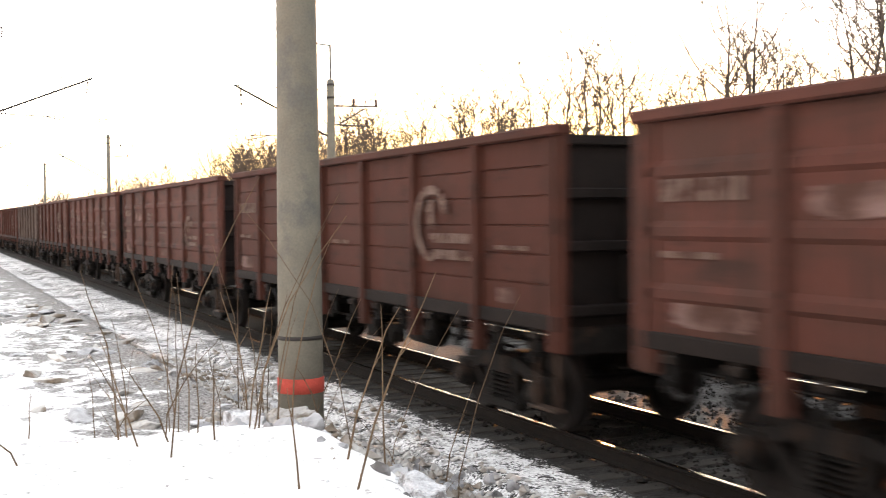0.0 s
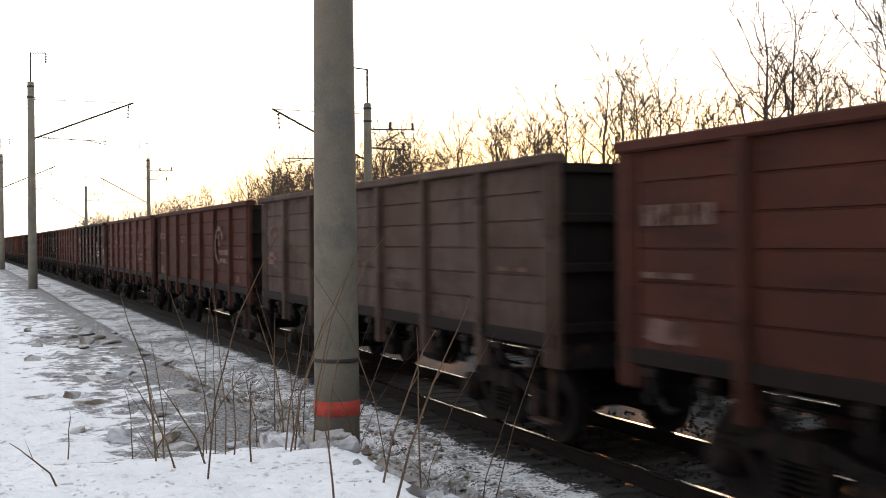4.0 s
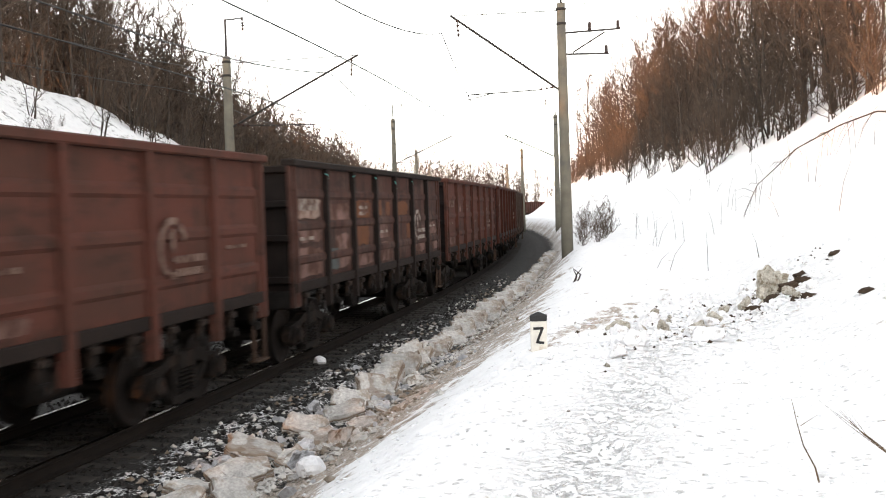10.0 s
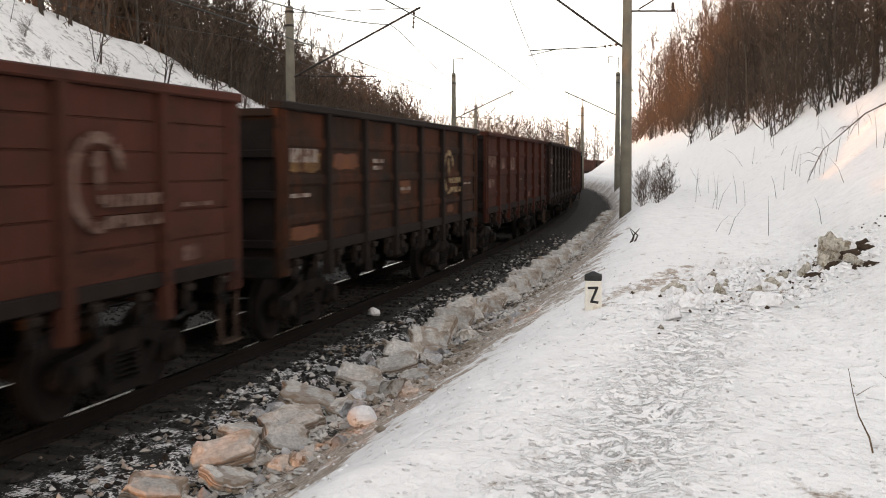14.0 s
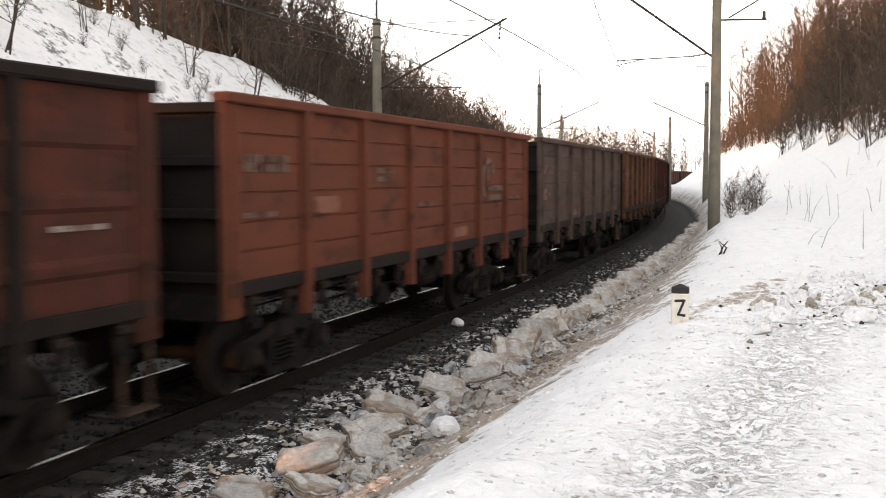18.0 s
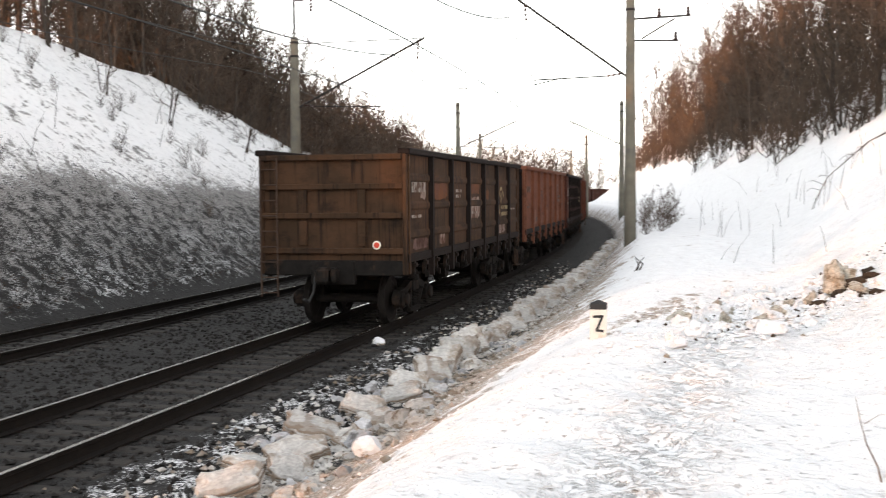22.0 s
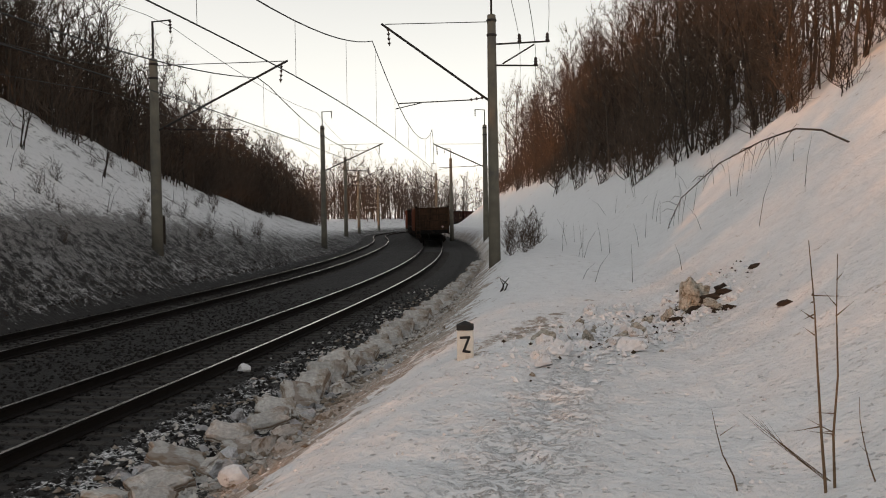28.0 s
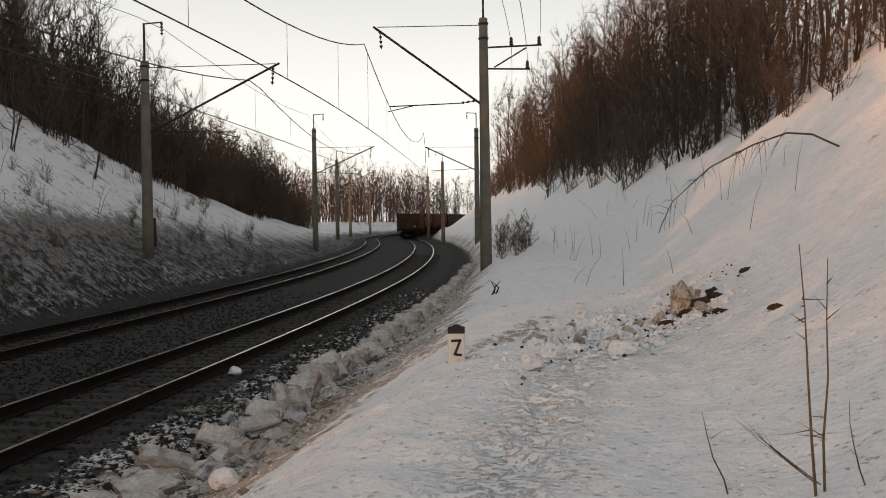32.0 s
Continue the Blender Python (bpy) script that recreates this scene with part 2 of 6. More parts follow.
def wagon_paint(name, color, second, grime, amount=0.5, rough=0.8):
    """Old wagon paint: two tones in patches, soot running down it in streaks, rust grain."""
    m = bpy.data.materials.new(name)
    m.use_nodes = True
    N, L = m.node_tree.nodes, m.node_tree.links
    b = N["Principled BSDF"]
    b.inputs["Roughness"].default_value, b.inputs["Specular IOR Level"].default_value = rough, 0.12
    co, info, off = N.new("ShaderNodeTexCoord"), N.new("ShaderNodeObjectInfo"), N.new("ShaderNodeVectorMath")
    scale = N.new("ShaderNodeVectorMath")
    scale.operation = "SCALE"
    scale.inputs[0].default_value = (31.0, 17.0, 23.0)
    L.new(info.outputs["Random"], scale.inputs["Scale"])
    L.new(co.outputs["Object"], off.inputs[0])
    L.new(scale.outputs[0], off.inputs[1])

    def layer(size, stretch, lo, hi, detail=7):
        mp, t, r = N.new("ShaderNodeMapping"), N.new("ShaderNodeTexNoise"), N.new("ShaderNodeMapRange")
        mp.inputs["Scale"].default_value = stretch
        L.new(off.outputs[0], mp.inputs[0])
        L.new(mp.outputs[0], t.inputs["Vector"])
        t.inputs["Scale"].default_value, t.inputs["Detail"].default_value, t.inputs["Roughness"].default_value = size, detail, 0.65
        r.interpolation_type = "SMOOTHSTEP"
        r.inputs["From Min"].default_value, r.inputs["From Max"].default_value = lo, hi
        L.new(t.outputs["Fac"], r.inputs["Value"])
        return r.outputs[0], t.outputs["Fac"]

    def mix(f, a, c, k=1.0):
        t, q = N.new("ShaderNodeMixRGB"), N.new("ShaderNodeMath")
        q.operation = "MULTIPLY"
        q.inputs[1].default_value = k
        L.new(f, q.inputs[0])
        L.new(q.outputs[0], t.inputs[0])
        for i, v in ((1, a), (2, c)):
            if isinstance(v, tuple):
                t.inputs[i].default_value = (*v, 1)
            else:
                L.new(v, t.inputs[i])
        return t.outputs[0]

    patch, _ = layer(0.8, (1, 1, 1.6), 0.42, 0.62)
    streak, _ = layer(1.0, (9, 9, 0.55), 0.60 - 0.2 * amount, 0.78 - 0.2 * amount)
    smear, _ = layer(1.3, (1, 1, 2.2), 0.52, 0.70)
    chip, fine = layer(14.0, (1, 1, 1), 0.60, 0.68)
    c = mix(patch, tuple(color), tuple(second))
    c = mix(smear, c, tuple(grime), 0.7)
    c = mix(streak, c, tuple(grime), 0.85)
    c = mix(chip, c, tuple(0.5 * x + 0.5 * y for x, y in zip(second, grime)), 0.6)
    L.new(c, b.inputs["Base Color"])
    bp = N.new("ShaderNodeBump")
    bp.inputs["Strength"].default_value, bp.inputs["Distance"].default_value = 0.25, 0.012
    L.new(fine, bp.inputs["Height"])
    L.new(bp.outputs[0], b.inputs["Normal"])
    return m


def ground_material():
    """Snow, dirty snow and dark ballast, told apart by the sheet's own cover and dirt values and broken up by noise."""
    m = bpy.data.materials.new("snow_and_ballast")
    m.use_nodes = True
    N, L = m.node_tree.nodes, m.node_tree.links
    b = N["Principled BSDF"]
    geo = N.new("ShaderNodeNewGeometry")
    cover, dirt, trod, straw = (N.new("ShaderNodeAttribute") for k in range(4))
    cover.attribute_name, dirt.attribute_name, trod.attribute_name, straw.attribute_name = "cover", "dirt", "trod", "straw"

    def nz(scale, detail=5, rough=0.6):
        t = N.new("ShaderNodeTexNoise")
        t.inputs["Scale"].default_value, t.inputs["Detail"].default_value, t.inputs["Roughness"].default_value = scale, detail, rough
        L.new(geo.outputs["Position"], t.inputs["Vector"])
        return t.outputs["Fac"]

    def math_(op, a, c):
        t = N.new("ShaderNodeMath")
        t.operation = op
        for i, v in enumerate((a, c)):
            if isinstance(v, (int, float)):
                t.inputs[i].default_value = v
            else:
                L.new(v, t.inputs[i])
        return t.outputs[0]

    def step(v, lo, hi):
        t = N.new("ShaderNodeMapRange")
        t.interpolation_type = "SMOOTHSTEP"
        t.inputs["From Min"].default_value, t.inputs["From Max"].default_value = lo, hi
        L.new(v, t.inputs["Value"])
        return t.outputs[0]

    def mix(f, a, c):
        t = N.new("ShaderNodeMixRGB")
        L.new(f, t.inputs[0])
        for i, v in ((1, a), (2, c)):
            if isinstance(v, tuple):
                t.inputs[i].default_value = (*v, 1)
            else:
                L.new(v, t.inputs[i])
        return t.outputs[0]

    coarse, mid, fine, grit, pock = nz(0.55, 6), nz(3.2, 8, 0.7), nz(26, 5, 0.7), nz(75, 3), nz(11, 3, 0.55)
    snow = mix(step(mid, 0.35, 0.7), (0.88, 0.875, 0.87), (0.80, 0.795, 0.79))
    speck = step(fine, 0.63, 0.72)
    snow = mix(math_("MULTIPLY", speck, 0.22), snow, (0.36, 0.33, 0.30))
    # melt dimples: small drawn-out hollows, their shade and dust put into the colour, more of them where the snow is
    # trodden
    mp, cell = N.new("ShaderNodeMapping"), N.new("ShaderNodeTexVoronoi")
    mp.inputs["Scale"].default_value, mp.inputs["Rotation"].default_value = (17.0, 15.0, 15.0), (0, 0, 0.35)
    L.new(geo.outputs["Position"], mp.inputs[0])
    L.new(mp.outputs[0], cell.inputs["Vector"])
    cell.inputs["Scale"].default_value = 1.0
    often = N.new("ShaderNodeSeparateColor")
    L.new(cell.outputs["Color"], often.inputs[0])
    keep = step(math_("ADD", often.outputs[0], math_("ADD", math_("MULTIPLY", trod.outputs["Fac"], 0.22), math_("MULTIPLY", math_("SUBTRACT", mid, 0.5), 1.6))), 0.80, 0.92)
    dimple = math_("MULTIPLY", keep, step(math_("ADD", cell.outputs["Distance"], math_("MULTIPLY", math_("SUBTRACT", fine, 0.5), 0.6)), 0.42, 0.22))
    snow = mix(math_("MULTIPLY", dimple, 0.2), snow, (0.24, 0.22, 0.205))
    # trodden dents: their shade darkens the colour a little as well
    tread = math_("MULTIPLY", trod.outputs["Fac"], step(math_("ADD", math_("MULTIPLY", pock, 0.65), math_("MULTIPLY", fine, 0.35)), 0.50, 0.41))
    snow = mix(math_("MULTIPLY", tread, 0.08), snow, (0.30, 0.28, 0.27))
    dirty = mix(straw.outputs["Fac"], mix(step(fine, 0.35, 0.65), (0.08, 0.072, 0.064), (0.38, 0.37, 0.36)), mix(step(fine, 0.32, 0.68), (0.20, 0.155, 0.12), (0.60, 0.53, 0.46)))
    dn = math_("ADD", math_("MULTIPLY", math_("SUBTRACT", coarse, 0.5), 1.8), math_("MULTIPLY", math_("SUBTRACT", mid, 0.5), 2.6))
    dm = step(math_("ADD", dirt.outputs["Fac"], dn), 0.40, 0.72)
    snow = mix(dm, snow, dirty)
    stone = mix(step(grit, 0.35, 0.66), (0.008, 0.0075, 0.007), (0.040, 0.037, 0.034))
    stone = mix(step(coarse, 0.4, 0.7), stone, (0.015, 0.0138, 0.0125))
    cv = math_("ADD", cover.outputs["Fac"], math_("MULTIPLY", math_("SUBTRACT", math_("ADD", math_("MULTIPLY", mid, 0.55), math_("MULTIPLY", fine, 0.45)), 0.5), 1.9))
    cm = step(cv, 0.44, 0.58)
    vor = N.new("ShaderNodeTexVoronoi")
    vor.feature, vor.inputs["Scale"].default_value = "SMOOTH_F1", 13.0
    L.new(geo.outputs["Position"], vor.inputs["Vector"])
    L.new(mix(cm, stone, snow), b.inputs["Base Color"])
    b.inputs["Roughness"].default_value = 0.85
    b.inputs["Specular IOR Level"].default_value = 0.25
    h = math_("ADD", math_("MULTIPLY", fine, 0.28), math_("ADD", math_("MULTIPLY", grit, 0.12), math_("MULTIPLY", mid, 0.32)))
    h = math_("ADD", h, math_("MULTIPLY", step(pock, 0.36, 0.62), 0.34))
    h = math_("ADD", h, math_("MULTIPLY", math_("ADD", dimple, tread), -0.75))
    h = math_("ADD", h, math_("MULTIPLY", vor.outputs["Distance"], -0.5))
    bp = N.new("ShaderNodeBump")
    bp.inputs["Strength"].default_value, bp.inputs["Distance"].default_value = 1.0, 0.030
    L.new(h, bp.inputs["Height"])
    L.new(bp.outputs[0], b.inputs["Normal"])
    return m


GROUND = ground_material()
SNOW = material("lumpy_snow", (0.78, 0.78, 0.79), 0.85, spread=0.12, size=3, bump=0.5, fine=22, second=(0.30, 0.27, 0.24), second_amount=0.25, spec=0.25)
ICE = material("grubby_snow_slab", (0.52, 0.50, 0.47), 0.7, spread=0.22, size=2.5, bump=0.7, fine=18, second=(0.20, 0.16, 0.12), second_amount=0.6, random_tint=0.3, spec=0.3)
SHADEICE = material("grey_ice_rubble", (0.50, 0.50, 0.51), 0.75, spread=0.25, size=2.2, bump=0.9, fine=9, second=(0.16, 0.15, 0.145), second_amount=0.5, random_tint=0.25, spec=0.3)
STONE = material("ballast_stone", (0.024, 0.022, 0.0205), 0.9, spread=0.4, size=9, bump=0.3, fine=70)
RAIL = material("polished_rail_head", (0.55, 0.53, 0.50), 0.22, metal=1.0, spread=0.1, size=1.5, bump=0.03)
RUST = material("rusty_rail_web", (0.012, 0.0098, 0.0085), 0.9, spread=0.3, size=5)
SLEEPER = material("sooty_concrete_sleeper", (0.045, 0.041, 0.037), 0.92, spread=0.3, size=4)
CONCRETE = material("pole_concrete", (0.155, 0.143, 0.115), 0.88, spread=0.16, size=2.2, bump=0.25, fine=45, second=(0.115, 0.112, 0.10), second_amount=0.4)
IRON = material("dark_iron", (0.035, 0.031, 0.028), 0.7, metal=0.3, spread=0.3, size=6)
UNDER = material("greasy_underframe", (0.012, 0.0105, 0.0095), 0.8, spread=0.4, size=5, second=(0.032, 0.021, 0.015), second_amount=0.3)
WHEEL = material("wheel_steel", (0.014, 0.012, 0.011), 0.8, spread=0.3, size=6)
REDBAND = material("faded_red_band", (0.42, 0.07, 0.05), 0.8, spread=0.2, size=7)
WHITE = material("chalky_white_lettering", (0.30, 0.27, 0.24), 0.85, spread=0.18, size=9, second=(0.10, 0.06, 0.045), second_amount=0.6)
GOLD = material("yellowed_lettering", (0.26, 0.20, 0.115), 0.85, spread=0.2, size=9, second=(0.06, 0.03, 0.018), second_amount=0.6)
BLACK = material("black_paint", (0.02, 0.02, 0.02), 0.7, spread=0.3)
POSTWHITE = material("whitewashed_concrete", (0.72, 0.69, 0.62), 0.85, spread=0.1, size=9, second=(0.5, 0.42, 0.33), second_amount=0.2)
BARK = material("grey_brown_bark", (0.065, 0.053, 0.044), 0.95, spread=0.3, size=5, bump=0.4, random_tint=0.25)
TWIG = material("reddish_bare_twigs", (0.080, 0.060, 0.046), 0.9, spread=0.3, size=2, bump=0, random_tint=0.3)
STEM = material("dry_weed_stem", (0.13, 0.09, 0.056), 0.9, spread=0.3, size=8, bump=0, random_tint=0.2)
WIRE = material("weathered_wire", (0.03, 0.03, 0.03), 0.6, metal=0.4, spread=0.2, bump=0)
INSUL = material("brown_glazed_insulator", (0.05, 0.03, 0.025), 0.25, spread=0.2)
TEAL = material("teal_tape", (0.10, 0.48, 0.42), 0.6, spread=0.1)
RED = material("red_tail_disc", (0.6, 0.06, 0.03), 0.5, spread=0.1)
OLDSTEEL = material("worn_ladder_steel", (0.06, 0.04, 0.03), 0.75, metal=0.2, spread=0.3)
LAMPGLASS = material("pale_lamp_rim", (0.75, 0.7, 0.6), 0.3, spread=0.05)
SOIL = material("dug_earth", (0.055, 0.038, 0.026), 0.95, spread=0.4, size=7, bump=0.5, fine=30)
SOOT = (0.011, 0.0085, 0.007)
PAINT = {
    "brown": wagon_paint("patched_brown_paint", (0.056, 0.026, 0.020), (0.072, 0.044, 0.037), (0.015, 0.011, 0.009), 0.75),
    "red": wagon_paint("faded_red_oxide_paint", (0.078, 0.030, 0.022), (0.058, 0.027, 0.020), (0.022, 0.016, 0.013), 0.35),
    "soot": wagon_paint("sooty_orange_paint", (0.050, 0.016, 0.0065), (0.020, 0.010, 0.0055), (0.006, 0.005, 0.004), 0.65),
    "orange": wagon_paint("brick_red_paint", (0.118, 0.038, 0.022), (0.095, 0.034, 0.020), (0.040, 0.019, 0.013), 0.25),
    "salmon": wagon_paint("salmon_paint", (0.150, 0.058, 0.034), (0.125, 0.050, 0.030), (0.055, 0.026, 0.017), 0.22),
    "maroon": wagon_paint("dull_brick_paint", (0.062, 0.022, 0.015), (0.048, 0.019, 0.013), (0.018, 0.010, 0.008), 0.4),
    "crimson": wagon_paint("dark_crimson_paint", (0.050, 0.0145, 0.009), (0.036, 0.013, 0.0085), (0.011, 0.007, 0.0055), 0.5),
    "chalky": wagon_paint("chalked_crimson_paint", (0.072, 0.023, 0.015), (0.050, 0.020, 0.014), (0.014, 0.009, 0.007), 0.5),
    "grey": wagon_paint("weathered_grey_paint", (0.078, 0.056, 0.046), (0.060, 0.039, 0.030), (0.022, 0.016, 0.013), 0.5),
    "dark": wagon_paint("sooty_brown_paint", (0.028, 0.012, 0.007), (0.018, 0.010, 0.007), SOOT, 0.6),
    "rusty": wagon_paint("orange_rust_paint", (0.095, 0.038, 0.018), (0.065, 0.030, 0.016), (0.020, 0.013, 0.010), 0.45),
    "tawny": wagon_paint("tawny_rust_paint", (0.064, 0.034, 0.019), (0.040, 0.024, 0.014), (0.014, 0.010, 0.008), 0.5),
}
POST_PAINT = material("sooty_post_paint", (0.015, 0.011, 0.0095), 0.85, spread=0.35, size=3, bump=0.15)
# end walls: soot, with the shade of the wagon gaps painted in
END_PAINT = material("sooty_gap_shade_end_paint", (0.012, 0.009, 0.008), 0.85, spread=0.35, size=3, bump=0.15)


# ---- mesh helpers ----
def mesh_of(name, verts, faces, mat, flat=True):
    me = bpy.data.meshes.new(name)
    me.from_pydata([tuple(v) for v in verts], [], [tuple(f) for f in faces])
    me.materials.append(mat)
    if not flat:
        me.shade_smooth()
    me.update()
    return me


def part(name, bm, mat, parent, label="", m=None, kind=""):
    if isinstance(bm, bpy.types.Mesh):
        me = bm
    else:
        me = bpy.data.meshes.new(name)
        bm.to_mesh(me)
        bm.free()
        me.materials.append(mat)
    ob = new(name, me)
    ob.parent = parent
    if m is not None:
        ob.matrix_basis = m
    return tagged(ob, label=label, kind=kind)


def thing(name, label, category, group="", m=None):
    ob = new(name)
    ob.empty_display_size = 0.2
    if m is not None:
        ob.matrix_basis = m
    return tagged(ob, label, category, group)


def box(bm, x0, x1, y0, y1, z0, z1, bevel=0.0, m=None):
    r = bmesh.ops.create_cube(bm, size=1)
    vs = r["verts"]
    bmesh.ops.transform(bm, matrix=Matrix.LocRotScale(((x0 + x1) / 2, (y0 + y1) / 2, (z0 + z1) / 2), None, (x1 - x0, y1 - y0, z1 - z0)), verts=vs)
    if bevel:
        es = list({e for v in vs for e in v.link_edges})
        vs = list({v for f in bmesh.ops.bevel(bm, geom=es, offset=bevel, segments=1, affect="EDGES")["faces"] for v in f.verts} | {v for v in vs if v.is_valid})
    if m is not None:
        bmesh.ops.transform(bm, matrix=m, verts=[v for v in vs if v.is_valid])
    return bm


def boxes(*items, bevel=0.0):
    bm = bmesh.new()
    for it in items:
        box(bm, *it, bevel=bevel)
    return bm


def rod(bm, a, b, r0, r1=None, seg=6, caps=True):
    a, b = Vector(a), Vector(b)
    d = b - a
    m = Matrix.Translation((a + b) / 2) @ d.to_track_quat("Z", "Y").to_matrix().to_4x4()
    bmesh.ops.create_cone(bm, cap_ends=caps, segments=seg, radius1=r0, radius2=r0 if r1 is None else r1, depth=d.length, matrix=m)
    return bm


def rods(*items, seg=6):
    bm = bmesh.new()
    for it in items:
        rod(bm, *it, seg=seg)
    return bm


def lathe(bm, rows, m=Matrix(), seg=20):
    """A turned body: rows of (radius, height) along z."""
    rings = []
    for r, z in rows:
        rings.append([bm.verts.new(m @ Vector((r * math.cos(6.28319 * k / seg), r * math.sin(6.28319 * k / seg), z))) for k in range(seg)])
    for a, b in zip(rings, rings[1:]):
        for k in range(seg):
            bm.faces.new((a[k], a[(k + 1) % seg], b[(k + 1) % seg], b[k]))
    bm.faces.new(list(reversed(rings[0])))
    bm.faces.new(rings[-1])
    return bm


def tube(V, F, pts, radii, sides=5):
    """Adds a tapering tube along pts to the lists V and F; the last radius may be 0."""
    pts = [Vector(p) for p in pts]
    d = (pts[-1] - pts[0]).normalized()
    u = d.orthogonal().normalized()
    w = d.cross(u)
    base = []
    for p, r in zip(pts, radii):
        if r <= 0:
            base.append([len(V)])
            V.append(p)
            continue
        base.append(list(range(len(V), len(V) + sides)))
        for k in range(sides):
            a = 6.28319 * k / sides
            V.append(p + (u * math.cos(a) + w * math.sin(a)) * r)
    for a, b in zip(base, base[1:]):
        for k in range(sides):
            j = (k + 1) % sides
            if len(b) == 1:
                F.append((a[k], a[j], b[0]))
            else:
                F.append((a[k], a[j], b[j], b[k]))


# ---- ground: one sheet to the horizon ----
def build_ground():
    s_rows = np.unique(np.round(np.concatenate([
        [-3000, -1500, -800, -500], np.arange(-400, -60, 12), np.arange(-60, -16, 2.0), np.arange(-16, 3, 0.14), np.arange(3, 16, 0.075), np.arange(16, 30, 0.16), np.arange(30, 60, 0.5),
        np.arange(60, 150, 2.0), np.arange(150, 400, 8.0), [420, 500, 800, 1500, 3000]]), 3))
    n_cols = np.unique(np.round(np.concatenate([
        [-3000, -1500, -700, -300, -150, -90, -60], np.arange(-50, -18, 3.0), np.arange(-18, -7, 0.5), np.arange(-7, 2.0, 0.45), np.arange(2.0, 5.2, 0.14), np.arange(5.2, 9.0, 0.08), np.arange(9.0, 9.6, 0.16),
        np.arange(9.6, 20, 0.6), np.arange(20, 60, 4.0), [60, 90, 150, 300, 700, 1500, 3000]]), 3))
    S, Nn = np.meshgrid(s_rows, n_cols, indexing="ij")
    nc = np.clip(Nn, -60, 60)
    x, y, z0 = track(S, nc)
    y = y - (Nn - nc)
    z = z0 + ground_z(S, nc)
    V = np.stack([x, y, z], -1).reshape(-1, 3)
    a, b = len(s_rows), len(n_cols)
    idx = np.arange(a * b).reshape(a, b)
    F = np.stack([idx[:-1, :-1], idx[:-1, 1:], idx[1:, 1:], idx[1:, :-1]], -1).reshape(-1, 4)
    me = bpy.data.meshes.new("ground")
    me.from_pydata(V.tolist(), [], F[:, ::-1].tolist())
    me.materials.append(GROUND)
    me.shade_smooth()
    n, s = Nn.ravel(), S.ravel()
    cover = smooth(2.6, 4.4, n) * 0.95 + np.interp(-n, [6.6, 7.4, 9.2, 11.5, 14], [0, 0.36, 0.42, 0.60, 0.95]) + 0.05
    cover = np.where((n > 0.9) & (n < 3.6), np.maximum(cover, np.interp(s, [-40, -3, 4, 30, 60], [0.60, 0.55, 0.48, 0.34, 0.12]) * smooth(0.9, 1.5, n)), cover)
    dirt = 0.62 * np.exp(-((n - 3.7) / 0.8) ** 2) * np.interp(s, [-20, 0, 60], [0.75, 1, 1]) + (0.3 * smooth(6.8, 7.6, -n) * (1 - smooth(8.3, 11.5, -n)) + 0.2 * smooth(7, 9, -n) * (1 - smooth(20, 26, -n))) * smooth(-14, 0, s) + 0.08 * (1 - smooth(4.2, 5.2, n)) + 0.46 * smooth(3.0, 3.6, n) * (1 - smooth(5.6, 7.4, n)) * smooth(8.5, 11.5, -s)
    # trampled grey of the trail, which also stands for its footprints' shade
    dirt = dirt + 0.13 * np.exp(-((n - np.interp(s, TRAIL_S, TRAIL_N)) / 0.22) ** 2) * smooth(4.5, 6.0, s) * (1 - smooth(14, 17, s))
    dirt = dirt + 0.34 * np.exp(-((n - 4.35) / 0.95) ** 4) * smooth(4, 8, s) * (1 - smooth(26, 45, s))
    dirt = dirt + 0.75 * np.exp(-((n - 5.75 - 0.2 * (s - 13.0)) / 0.40) ** 2) * smooth(12.6, 13.6, s) * (1 - smooth(17.5, 20, s))
    dirt = dirt + 0.50 * np.exp(-((n + 10.0) / 0.8) ** 2) * smooth(18, 24, s) * (1 - smooth(40, 60, s))
    dirt = dirt + 0.34 * smooth(0.8, 1.4, n) * (1 - smooth(2.6, 3.2, n)) * (1 - smooth(0, 5, s))
    trod = np.exp(-((n - np.interp(s, TRAIL_S, TRAIL_N)) / 0.42) ** 2) * smooth(4.0, 5.5, s) * (1 - smooth(14.5, 17, s)) + 0.8 * np.exp(-((n - 8.3) / 1.2) ** 2 - ((s - 16.2) / 3.2) ** 2) + 0.5 * np.exp(-((n - 9.3) / 0.5) ** 2) * smooth(15, 18, s) * (1 - smooth(24, 28, s))
    dirt = dirt + 0.3 * np.exp(-((n - 3.8) / 1.05) ** 4) * smooth(-13, -10, s) * (1 - smooth(2, 5, s))
    dirt = dirt + 0.42 * np.exp(-((n - 7.6 - (s - 14) * 0.32) / 0.7) ** 2 - ((s - 16.3) / 2.4) ** 2)
    dirt = dirt + 0.20 * smooth(3.0, 3.6, n) * (1 - smooth(5.2, 6.8, n)) * smooth(7.5, 10.0, -s)
    straw = smooth(2.0, 3.0, n) * smooth(2, 6, s)
    for key, val in (("cover", cover), ("dirt", dirt), ("trod", trod), ("straw", straw)):
        at_ = me.attributes.new(key, "FLOAT", "POINT")
        at_.data.foreach_set("value", np.ascontiguousarray(val, dtype=np.float32))
    me.update()
    tagged(new("ground", me), "snowy railway cutting with dark ballast bed", "ground", kind="structure")


build_ground()

